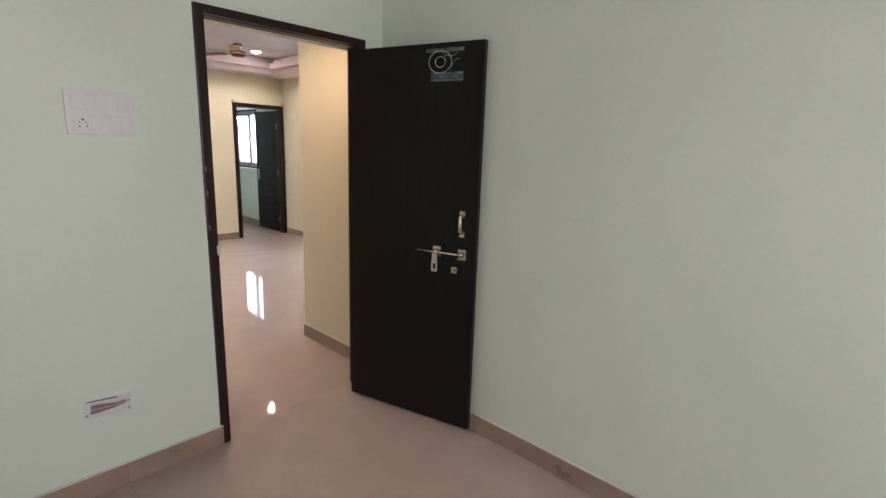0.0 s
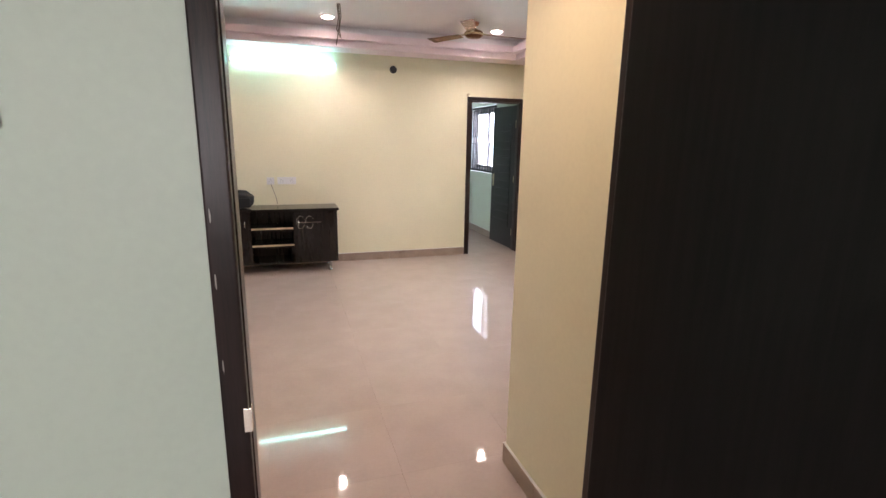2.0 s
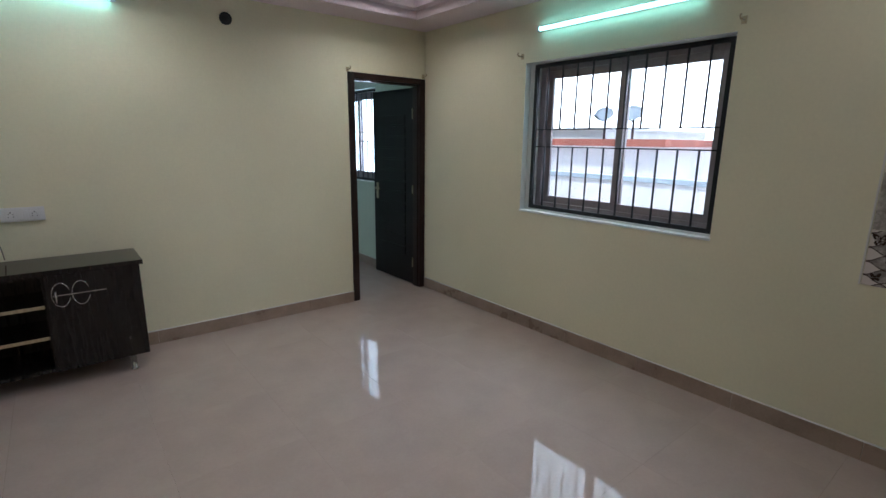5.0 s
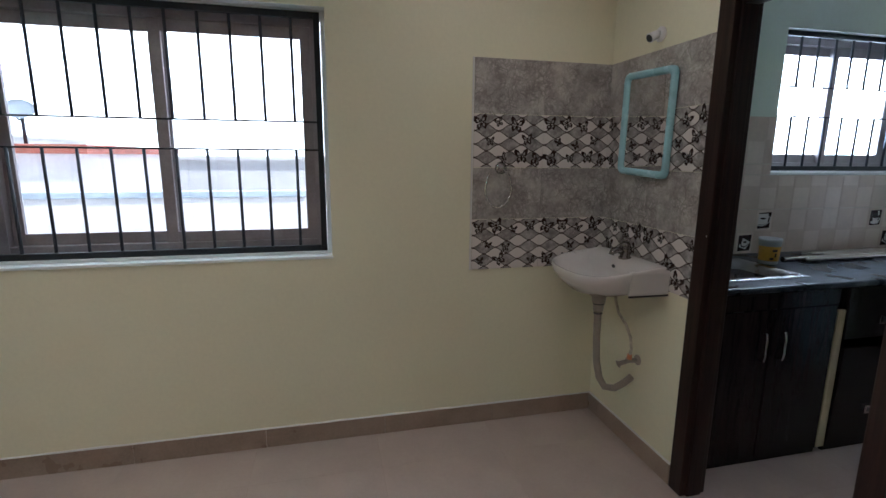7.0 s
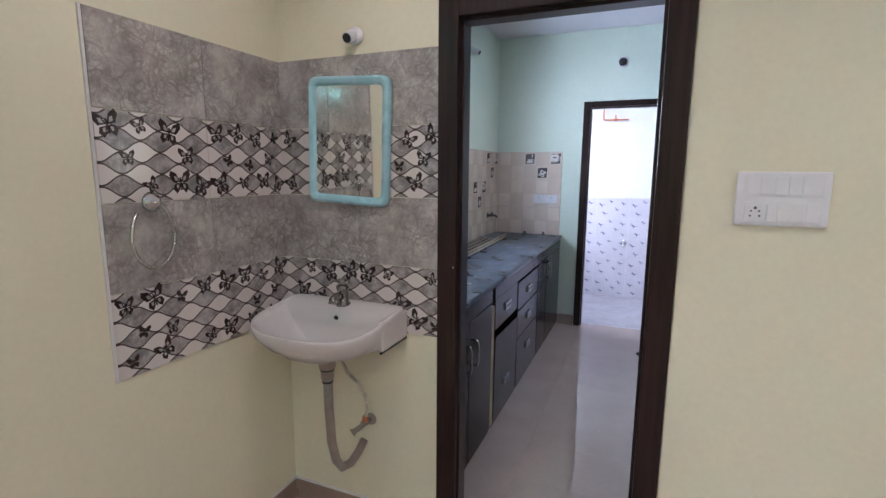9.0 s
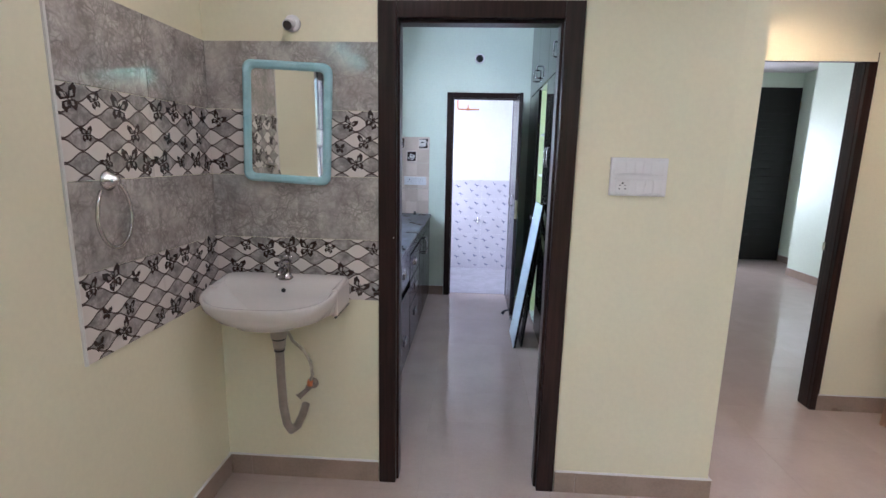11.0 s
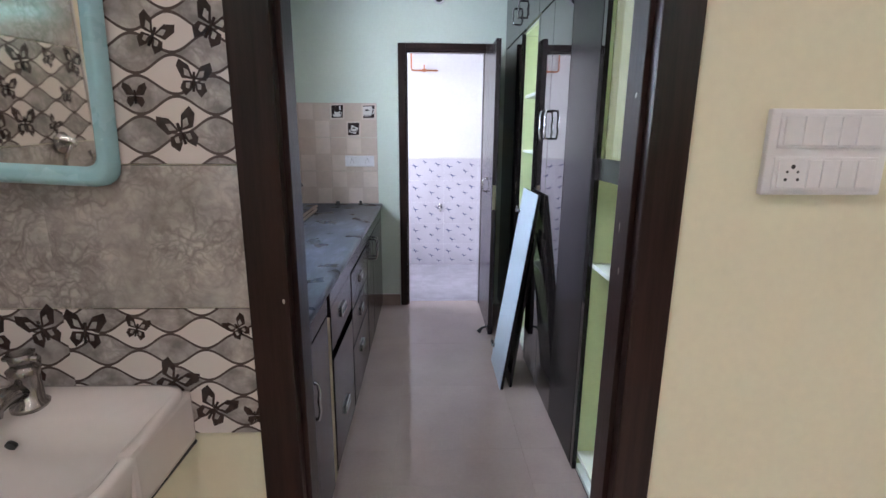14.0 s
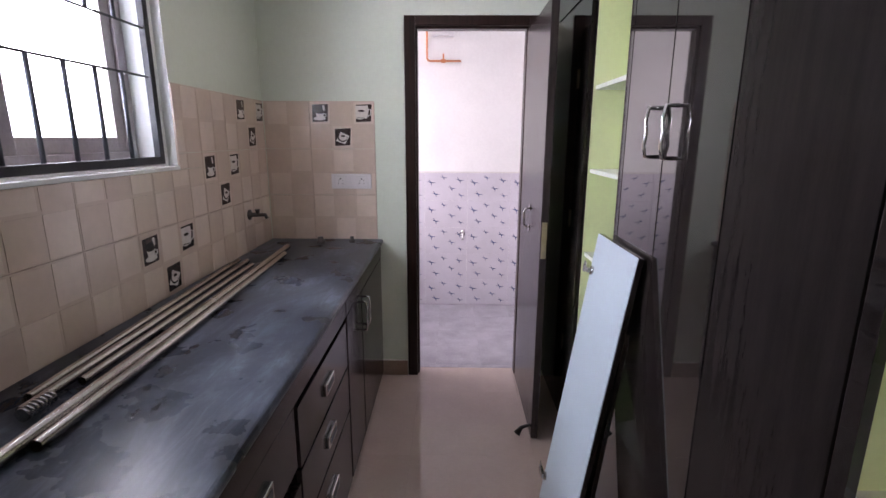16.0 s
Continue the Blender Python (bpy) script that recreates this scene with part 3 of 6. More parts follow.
def leaf(parent_name, m, w, h, mats, label, ribs=True, rib_side=-1, t=0.034):
    """A door leaf, hinge edge at the origin, running along x; ribs are shallow horizontal boards on one side."""
    root = thing(parent_name, m, label, "door", kind="structure")
    bm = B(0.0, w, -t / 2, t / 2, 0.012, h, 0.003)
    part("leaf", bm, mats, root)
    if ribs:
        z = 0.30
        while z < h - 0.3:
            y0, y1 = (-t / 2 - 0.008, -t / 2 + 0.001) if rib_side < 0 else (t / 2 - 0.001, t / 2 + 0.008)
            part("rib", B(0.13, w - 0.13, y0, y1, z, z + 0.095, 0.003), mats, root)
            z += 0.115
    for z in (0.25, h / 2, h - 0.25):
        part("hinge", sweep(bmesh.new(), ((0, t / 2 + 0.004, z - 0.05), (0, t / 2 + 0.004, z + 0.05)), 0.007, 8), M_BRASS, root, "dull brass hinge")
    return root


def lever(root, x, z, y, sgn, mats=None):
    mats = mats or M_BRASS
    h = part("handle", bx(bmesh.new(), x - 0.02, x + 0.02, min(y, y + sgn * 0.008), max(y, y + sgn * 0.008), z - 0.09, z + 0.09, 0.003), mats, root, "satin metal lever handle")
    part("lever", sweep(bmesh.new(), ((x, y, z + 0.03), (x, y + sgn * 0.045, z + 0.03), (x - 0.03, y + sgn * 0.05, z + 0.03), (x - 0.11, y + sgn * 0.05, z + 0.032)), 0.008, 8), mats, h)


def latch(root, x0, x1, z, y, s, mats):
    """Sliding door bolt with a slotted hasp, on the face at y."""
    a = part("latch", sweep(bmesh.new(), ((x0, y + s * 0.02, z), (x1, y + s * 0.02, z)), 0.006, 10), mats, root, "satin metal sliding bolt")
    xm = x0 + 0.42 * (x1 - x0)
    for x in (xm, x1 - 0.012):
        b = B(x - 0.024, x + 0.024, min(y, y + s * 0.004), max(y, y + s * 0.004), z - 0.028, z + 0.028, 0.002)
        sweep(b, ((x - 0.014, y + s * 0.018, z), (x + 0.014, y + s * 0.018, z)), 0.013, 10)
        part("guide", b, mats, a)
    b = bmesh.new()
    ya, yb = sorted((y + s * 0.022, y + s * 0.028))
    bx(b, xm - 0.016, xm + 0.016, ya, yb, z - 0.045, z + 0.008, 0.002)
    for q in ((xm - 0.018, xm - 0.007, z - 0.105, z - 0.045), (xm + 0.007, xm + 0.018, z - 0.105, z - 0.045), (xm - 0.007, xm + 0.007, z - 0.105, z - 0.09), (xm - 0.007, xm + 0.007, z - 0.06, z - 0.045)):
        bx(b, q[0], q[1], ya, yb, q[2], q[3])
    part("hasp", b, mats, a)


def pull(root, x, z, y, s, mats, h=0.12, out=0.03):
    b = sweep(bmesh.new(), ((x, y, z - h / 2), (x, y + s * out * 0.8, z - h / 2 + 0.004), (x, y + s * out, z - h * 0.3), (x, y + s * out, z + h * 0.3), (x, y + s * out * 0.8, z + h / 2 - 0.004), (x, y, z + h / 2)), 0.007, 8, flat=(1.5, 0.8))
    ya, yb = sorted((y, y + s * 0.004))
    bx(b, x - 0.015, x + 0.015, ya, yb, z - h / 2 - 0.02, z - h / 2 + 0.012, 0.001)
    bx(b, x - 0.015, x + 0.015, ya, yb, z + h / 2 - 0.012, z + h / 2 + 0.02, 0.001)
    return part("pull_handle", b, mats, root, "metal pull handle")


# bedroom door
d1 = door_frame("door_1", "y", BN - 0.010, -0.890, -1.085, -0.165, 2.105, 0.045, "dark brown wooden door frame of the bedroom", None, 0.004)
part("strike_plate", B(-0.4240, -0.4095, -0.0590, -0.036, 0.992, 1.040, 0.001), M_LATCH, d1, "chipped steel strike plate")
ang = -75.2
l1 = leaf("door_1_leaf", (-0.275, BN - 0.02, 0, 0, 0, ang), 0.808, 2.03, M_DOOR, "black wooden bedroom door standing open", True, 1)
latch(l1, 0.470, 0.745, 0.990, -0.017, -1, M_LATCH)
pull(l1, 0.728, 1.148, -0.017, -1, M_LATCH, 0.095, 0.03)
part("knob", bx(B(0.674, 0.708, -0.021, -0.017, 0.885, 0.919, 0.001), 0.685, 0.698, -0.036, -0.021, 0.894, 0.910, 0.002), M_LATCH, l1, "small square bolt knob")

# ring motif inlaid near the top of the bedroom door
mo = part("ring_motif", sweep(bmesh.new(), [(0.571 + 0.064 * math.cos(a), -0.0175, 1.940 + 0.052 * math.sin(a)) for a in (radians(10 * k) for k in range(37))], 0.0022, 6), M_CHROME, l1, "thin silver ring motif")
part("inner_ring", sweep(bmesh.new(), [(0.572 + 0.028 * math.cos(a), -0.0175, 1.940 + 0.025 * math.sin(a)) for a in (radians(15 * k) for k in range(25))], 0.002, 6), M_CHROME, mo)
part("tendril", sweep(bmesh.new(), ((0.575, -0.0175, 1.990), (0.600, -0.0175, 1.968), (0.640, -0.0175, 1.966), (0.668, -0.0175, 1.980)), 0.0015, 6), M_CHROME, mo)
part("tendril", sweep(bmesh.new(), ((0.632, -0.0175, 1.900), (0.640, -0.0175, 1.930), (0.660, -0.0175, 1.950), (0.676, -0.0175, 1.953)), 0.0015, 6), M_CHROME, mo)
for z in (1.856, 1.871, 1.886):
    part("motif_bar", B(0.520, 0.700, -0.0182, -0.0171, z - 0.0062, z + 0.0062), M_INLAY, mo, "brushed blue-grey inlay bar")
part("motif_bar", B(0.490, 0.700, -0.0182, -0.0171, 1.986, 2.004), M_INLAY, mo, "brushed blue-grey inlay bar")

solid("trim_head", B(-1.074, -0.163, -0.8895, -0.884, 2.052, 2.112, 0.001), M_YELLOW, "cream plaster lapped over the door head", "trim")

# door of the north room
door_frame("door_2", "y", N - 0.010, N + 0.130, 1.360, E - 0.005, 2.10, 0.062, "dark brown wooden door frame at the hall corner")
l2 = leaf("door_2_leaf", (2.150, N + 0.115, 0, 0, 0, 91.2), 0.745, 2.03, M_DOOR, "black ribbed wooden door standing open", True, 1)
lever(l2, 0.67, 0.96, 0.017, 1)

# kitchen and utility doorways
d3 = door_frame("door_3", "y", -0.112, 0.014, 0.685, 1.486, 2.088, 0.076, "dark brown wooden frame of the kitchen doorway")


def chip(root, x, y, z, axis, w, h):
    """A small chipped spot: an uneven flake just proud of the wood."""
    n = 9
    b = bmesh.new()
    ring = []
    for k in range(n):
        a, r = 2 * math.pi * k / n, random.uniform(0.6, 1.0)
        u, v = w * r * math.cos(a), h * r * math.sin(a)
        ring.append(b.verts.new((0, u, v) if axis == "x" else (u, 0, v)))
    b.faces.new(ring)
    ob = part("chip", b, M_CHIP, root, "pale chipped spot")
    ob.location = Vector((x, y, z)) - root.location
    return ob


random.seed(12)
chip(d3, 1.419, 0.0165, 1.156, "y", 0.0035, 0.006)
chip(d3, 0.7765, -0.03, 1.20, "x", 0.004, 0.010)
chip(d3, 0.7765, -0.045, 1.285, "x", 0.003, 0.012)
chip(d3, 0.7765, -0.025, 1.53, "x", 0.005, 0.006)
for z in (1.40, 1.285, 1.13):
    chip(d1, -1.075, BN - 0.0125, z, "y", 0.0018, 0.016)
door_frame("door_4", "y", KS - 0.112, KS + 0.012, 0.622, 1.377, 2.153, 0.062, "dark brown wooden frame of the utility doorway")
ang = 89.6
l4 = leaf("door_4_leaf", (0.678, KS + 0.03, 0, 0, 0, ang), 0.665, 2.07, M_LAMD, "brown laminate utility door standing open", False)
pull(l4, 0.33, 1.09, -0.017, -1, M_CHROME, 0.10, 0.03)
part("door_stop", sweep(bmesh.new(), ((0.62, -0.017, 0.06), (0.63, -0.06, 0.05), (0.64, -0.085, 0.02)), (0.008, 0.010, 0.018), 8), M_BLACK, l4, "black rubber door stop")
part("latch_plate", B(0.660, 0.667, -0.012, 0.012, 0.95, 1.12, 0.001), M_BRASS, l4)

# far door inside the bedroom
leaf("door_5", (-3.745, -5.762, 0, 0, 0, 0), 0.85, 2.62, M_DOOR, "tall black ribbed wardrobe door at the bedroom end wall", True, 1)


# entrance door with carved panels
door_frame("door_6", "x", W - 0.13, W + 0.012, 3.062, 4.168, 2.118, 0.062, "red-brown teak frame of the entrance", M_REDWOOD)
solid("door_threshold", B(W - 0.14, W + 0.03, 3.15, 4.08, 0.0, 0.03, 0.006), M_TEAKRAW, "worn raw teak threshold", "threshold")


def carved_leaf(m, w, h):
    root = thing("door_6_leaf", m, "red-brown teak entrance door with two carved panels", "door", kind="structure")
    part("leaf", B(0, w, -0.02, 0.02, 0.015, h, 0.004), M_REDWOOD, root)

    def panel(x0, x1, z0, z1, arch):
        n = 16
        outline = [(x0, z0), (x1, z0)]
        for k in range(n + 1):
            f = k / n
            bump = arch * (0.5 - 0.5 * math.cos(2 * math.pi * f)) ** 0.8
            outline.append((x1 + (x0 - x1) * f, z1 - arch + bump))
        cx, cz = (x0 + x1) / 2, (z0 + z1) / 2
        b = bmesh.new()
        rings = []
        for s, y in ((1.0, -0.0205), (0.965, -0.030), (0.93, -0.030), (0.90, -0.022), (0.80, -0.030)):
            rings.append([b.verts.new((cx + (x - cx) * s, y, cz + (z - cz) * (1 - (1 - s) * (x1 - x0) / (z1 - z0)))) for x, z in outline])
        for a, c in zip(rings, rings[1:]):
            for k in range(len(a)):
                b.faces.new((a[k], a[(k + 1) % len(a)], c[(k + 1) % len(a)], c[k]))
        b.faces.new(rings[-1])
        bmesh.ops.recalc_face_normals(b, faces=b.faces[:])
        part("carved_panel", b, M_REDWOOD, root)

    panel(0.11, w - 0.11, 1.03, h - 0.16, 0.12)
    panel(0.11, w - 0.11, 0.22, 0.88, 0.0)
    pull(root, w - 0.06, 1.16, -0.02, -1, M_CHROME, 0.16, 0.04)
    latch(root, w - 0.24, w - 0.01, 0.94, -0.02, -1, M_BRASS)
    part("name_plate", move(spin(bmesh.new(), ((0.001, 0), (0.034, 0), (0.032, 0.006), (0.001, 0.007)), axis="y"), pose(w / 2, -0.021, h - 0.075) @ Matrix.Diagonal((1.7, -1, 1, 1))), M_BRASS, root, "oval silver number plate")
    part("bottom_bolt", sweep(bmesh.new(), ((w - 0.03, -0.03, 0.0), (w - 0.03, -0.03, 0.13)), 0.007, 8), M_CHROME, root, "steel floor bolt")
    return root


carved_leaf((W - 0.006, 4.075, 0, 0, 0, 3.4), 0.975, 2.03)


def window(name, h0, h1, b0, b1, rods, label, bars, inset, deep):
    """Black bar grille in front of a two-leaf sliding aluminium window. inset: plaster lip at the low end, high end, foot and top; deep: the grille behind the wall face."""
    y0, y1, z0, z1 = h0 + inset[0], h1 - inset[1], b0 + inset[2], b1 - inset[3]
    ax, ay, az = E + deep, (y0 + y1) / 2, z0
    root = thing(name, (ax, ay, az), label, "window", kind="structure")

    def wb(nm, xa, xb, ya, yb, za, zb, m, bev=0.0, par=root, lab=""):
        return part(nm, bx(bmesh.new(), xa - ax, xb - ax, ya - ay, yb - ay, za - az, zb - az, bev), m, par, lab)

    for ya, yb, za, zb in ((h0 + 0.001, y0, b0 + 0.001, b1 - 0.001), (y1, h1 - 0.001, b0 + 0.001, b1 - 0.001), (y0, y1, b0 + 0.001, z0), (y0, y1, z1, b1 - 0.001)):
        if yb - ya > 0.004 and zb - za > 0.004:
            wb("plaster_lip", ax - 0.010, E + 0.225, ya, yb, za, zb, M_REVEAL, 0.0, root, "white plaster lip")
    g = 0.030
    for q in ((y0 + 0.002, y0 + g, z0 + 0.002, z1 - 0.002), (y1 - g, y1 - 0.002, z0 + 0.002, z1 - 0.002), (y0 + g, y1 - g, z0 + 0.002, z0 + g), (y0 + g, y1 - g, z1 - g, z1 - 0.002)):
        wb("grille_frame", ax - 0.012, ax + 0.012, *q, M_IRON, 0.002)
    for z in rods:
        part("grille_rod", sweep(bmesh.new(), ((0, y0 + g - ay, z - az), (0, y1 - g - ay, z - az)), 0.0042, 8), M_IRON, root)
    for y in [y0 + (y1 - y0) * k / (bars + 1) for k in range(1, bars + 1)] if isinstance(bars, int) else bars:
        for za, zb in ((z0 + g, rods[0]), (rods[1], z1 - g)):
            part("grille_bar", sweep(bmesh.new(), ((0, y - ay, za - az), (0, y - ay, zb - az)), 0.0070, 8), M_IRONTHIN, root)
    f = 0.05
    xa, xb = E + 0.135, E + 0.205
    for q in ((y0 + 0.002, y0 + f, z0 + 0.002, z1 - 0.002), (y1 - f, y1 - 0.002, z0 + 0.002, z1 - 0.002), (y0 + f, y1 - f, z0 + 0.002, z0 + f), (y0 + f, y1 - f, z1 - f, z1 - 0.002)):
        wb("window_frame", xa, xb, *q, M_ALU, 0.003)
    ym = (y0 + y1) / 2
    for ya, yb, xo in ((y0 + f * 0.9, ym + 0.03, 0.012), (ym - 0.03, y1 - f * 0.9, 0.040)):
        s = 0.052
        sa, sb = xa + xo, xa + xo + 0.022
        sash = wb("sash", sa, sb, ya, ya + s, z0 + f, z1 - f, M_ALU, 0.002)
        for q in ((yb - s, yb, z0 + f, z1 - f), (ya + s, yb - s, z0 + f, z0 + f + s), (ya + s, yb - s, z1 - f - s, z1 - f)):
            wb("stile", sa, sb, *q, M_ALU, 0.002, sash)
        p = wb("pane", (sa + sb) / 2 - 0.002, (sa + sb) / 2 + 0.002, ya + s, yb - s, z0 + f + s, z1 - f - s, M_GLASS, 0.0, sash, "clear window glass")
        p.visible_shadow = False
    return root


window("window_1", *HALL_WIN, (1.483, 1.613), "sliding aluminium window behind a black bar grille", 10, (0.020, 0.042, 0.016, 0.008), 0.068)
window("window_2", *KIT_WIN, (1.712, 1.882), "sliding kitchen window behind a black bar grille", [-1.244 - 0.1285 * k for k in range(7)], (0.022, 0.0, 0.010, 0.0), 0.045)
window("window_3", *ROOM_WIN, (1.50, 1.61), "sliding window of the next room behind black bars", 10, (0.0, 0.0, 0.0, 0.0), 0.085)

# assumed bedroom window, out of view behind the camera, added to light the room
root = thing("window_4", (-2.05, -5.86, 0.9, 0, 0, 90), "assumed bedroom window, out of view, with a plain frame", "window", kind="structure")
for q in ((-0.8, -0.74, 0, 1.25), (0.74, 0.8, 0, 1.25), (-0.74, 0.74, 0, 0.06), (-0.74, 0.74, 1.19, 1.25), (-0.025, 0.025, 0.06, 1.19)):
    part("window_frame", B(-0.03, 0.03, q[0], q[1], q[2], q[3], 0.003), M_ALU, root)

for nm, y0, y1, z in (("window_sill", HALL_WIN[0], HALL_WIN[1], 0.977), ("window_sill", KIT_WIN[0], KIT_WIN[1], 1.380)):
    solid(nm, B(E - 0.008, E + 0.034, y0 - 0.004, y1 + 0.004, z - 0.012, z + 0.003, 0.003), M_REVEAL, "white painted window sill", "window sill")


# ---- lamps ----
def tube_light(m, length, glow_mat, label, group="tube lights"):
    root = thing("tube_light", m, label, "light", group)
    part("batten", B(-length / 2 - 0.02, length / 2 + 0.02, -0.018, 0.0, -0.012, 0.02, 0.003), M_PLASTIC, root)
    part("tube", sweep(bmesh.new(), ((-length / 2, -0.036, 0), (length / 2, -0.036, 0)), 0.014, 12), glow_mat, root, "glowing cool white tube")
    for s in (-1, 1):
        part("end_cap", B(s * length / 2 - 0.012, s * length / 2 + 0.012, -0.052, -0.001, -0.016, 0.022, 0.003), M_PLASTIC, root)
    return root


tube_light((-0.89, N, 2.385, 0, 0, 0), 1.15, M_TUBE, "lit fluorescent tube on the hall wall")
tube_light((E, 2.22, 2.325, 0, 0, -90), 1.18, M_TUBE2, "lit fluorescent tube above the window")


def downlight(x, y, z, watts, col):
    root = thing("ceiling_light", (x, y, z), "small round recessed ceiling light, lit", "light", "recessed ceiling lights")
    part("trim_ring", spin(bmesh.new(), ((0.058, 0.0), (0.075, 0.0), (0.073, -0.008), (0.060, -0.006))), M_PLASTIC, root)
    part("diffuser", spin(bmesh.new(), ((0.001, -0.001), (0.059, -0.001), (0.057, -0.010), (0.035, -0.020), (0.001, -0.023))), M_DOWN, root, "glowing diffuser")
    if watts:
        lamp = bpy.data.lights.new("ceiling_lamp", "SPOT")
        lamp.energy, lamp.color, lamp.shadow_soft_size, lamp.spot_size, lamp.spot_blend = watts, col, 0.032, radians(150), 0.8
        ob = new("ceiling_lamp", lamp)
        ob.matrix_world = pose(x, y, z - 0.075)


WARM = (1.0, 0.88, 0.77)
# lamps at y 0.75 and at x -2.35 are unseen, added by symmetry
for x, y in ((-0.455, 3.56), (1.42, 3.54), (-2.35, 3.56), (0.14, 2.24), (1.42, 0.75), (-2.35, 0.75), (-0.455, 0.75)):
    downlight(x, y, 2.755, LAMP_HALL if y > 2 else LAMP_HALL * 0.48, WARM)
downlight(-0.55, -0.45, 2.53, LAMP_PASSAGE, (1.0, 0.70, 0.42))
downlight(1.25, -2.3, 2.78, LAMP_KITCHEN, (1.0, 0.93, 0.88))

# ceiling fan
def ceiling_fan(x, y, turn):
    fan = thing("ceiling_fan", (x, y, 2.755), "copper-brown three-blade ceiling fan", "fan", "ceiling fans")
    part("canopy", spin(bmesh.new(), ((0.018, -0.045), (0.045, -0.038), (0.058, -0.005), (0.03, 0.0))), M_FAN, fan)
    part("rod", sweep(bmesh.new(), ((0, 0, -0.02), (0, 0, -0.09)), 0.010, 10), M_FAN, fan)
    motor = part("motor", spin(bmesh.new(), ((0.02, -0.162), (0.07, -0.157), (0.098, -0.135), (0.102, -0.112), (0.085, -0.092), (0.045, -0.080), (0.03, -0.068), (0.015, -0.062))), M_FAN, fan)
    part("motor_band", spin(bmesh.new(), ((0.099, -0.136), (0.1045, -0.130), (0.1045, -0.122), (0.1015, -0.116))), M_BRASS, motor, "brass band")
    for k in range(3):
        a = turn + 120 * k
        b = bmesh.new()
        bx(b, 0.17, 0.60, -0.058, 0.058, -0.122, -0.117, 0.002)
        for v in b.verts:
            v.co.y *= 0.8 + 0.35 * (v.co.x - 0.17) / 0.43
            v.co.z += v.co.y * 0.16
        bl = part("blade", move(b, pose(0, 0, 0, 0, 0, a)), M_FAN, fan)
        part("blade_arm", move(B(0.07, 0.21, -0.018, 0.018, -0.116, -0.110, 0.002), pose(0, 0, 0, 0, 0, a)), M_BRASS, bl)


ceiling_fan(1.02, 3.22, 2)
ceiling_fan(-1.94, 3.40, 40)

# hanging wires
wr = thing("hanging_wires", (-0.40, 3.03, 2.755), "loose brown wires hanging from the ceiling", "wires")
for k, (dx, ln) in enumerate(((0.0, 0.36), (0.012, 0.28), (-0.012, 0.30))):
    part("wire", sweep(bmesh.new(), ((dx, 0, 0), (dx + 0.01, 0.006, -ln * 0.4), (dx - 0.012, -0.006, -ln * 0.75), (dx + 0.03 * (k - 1), 0.01, -ln)), 0.0045, 6), M_WIRE, wr)


# ---- hall things ----
tv = thing("tv_cabinet", (-1.132, 4.045, 0), "black gloss low cabinet with open middle shelves against the wall", "cabinet")
part("body", bx(bx(bx(bx(B(-0.755, -0.737, -0.195, 0.205, 0.115, 0.735), 0.737, 0.755, -0.195, 0.205, 0.115, 0.735), -0.737, 0.737, 0.187, 0.205, 0.115, 0.735), -0.737, 0.737, -0.195, 0.187, 0.115, 0.135), -0.237, -0.219, -0.195, 0.187, 0.135, 0.735), M_LAM, tv)
part("divider", B(0.245, 0.263, -0.195, 0.187, 0.135, 0.735), M_LAM, tv)
part("top", B(-0.775, 0.775, -0.215, 0.205, 0.735, 0.765, 0.003), M_LAM, tv)
for x0, x1 in ((-0.752, -0.230), (0.256, 0.752)):
    dr = part("door", B(x0, x1, -0.213, -0.196, 0.118, 0.733, 0.002), M_LAM, tv)
    x = x1 - 0.05 if x0 < 0 else x0 + 0.05
    part("handle", sweep(bmesh.new(), ((x, -0.213, 0.56), (x, -0.235, 0.565), (x, -0.235, 0.63), (x, -0.213, 0.635)), 0.005, 8), M_CHROME, dr, "small chrome handle")
for z in (0.325, 0.525):
    sh = part("shelf", B(-0.219, 0.245, -0.175, 0.187, z, z + 0.018), M_LAM, tv)
    part("edge_strip", B(-0.219, 0.245, -0.182, -0.1752, z - 0.001, z + 0.019, 0.001), M_PLY, sh, "raw pale wood shelf edge")
for x in (-0.66, 0.66):
    for y in (-0.16, 0.16):
        part("foot", spin(bmesh.new(), ((0.022, 0.0), (0.024, 0.006), (0.016, 0.012), (0.016, 0.10), (0.026, 0.114)), x, y, 14), M_STEEL, tv, "short steel foot")

for cx in (0.33, 0.43):
    pts = [(cx + 0.045 * math.cos(a), -0.2138, 0.605 + 0.075 * math.sin(a)) for a in (radians(20 + 14 * k) for k in range(24))]
    part("ring_print", sweep(bmesh.new(), pts, 0.0022, 6), M_CHROME, tv, "thin silver ring motif")
part("bar_print", B(0.29, 0.56, -0.2142, -0.2131, 0.600, 0.606), M_CHROME, tv, "thin silver bar motif")

tv.scale = (0.977, 1.0, 0.98)

bag = thing("bag", (-1.53, 4.01, 0.750), "black cloth bag lying on the cabinet", "bag")
b = bmesh.new()
bmesh.ops.create_uvsphere(b, u_segments=28, v_segments=16, radius=1.0)
for v in b.verts:
    n = noise.noise(v.co * 2.2) * 0.06
    sx_, sy_, sz_ = (math.copysign(abs(c) ** 0.62, c) for c in v.co)
    lift = 1.0 - 0.16 * max(0.0, v.co.x) - 0.42 * max(0.0, -v.co.x - 0.35)
    v.co = Vector((sx_ * 0.225 * (1 + n), sy_ * 0.13 * (1 + n), max(0.0, (sz_ * 0.5 + 0.5) * 0.215 * lift * (1 + n))))
for f in b.faces:
    f.smooth = True
part("body", b, M_BAG, bag)
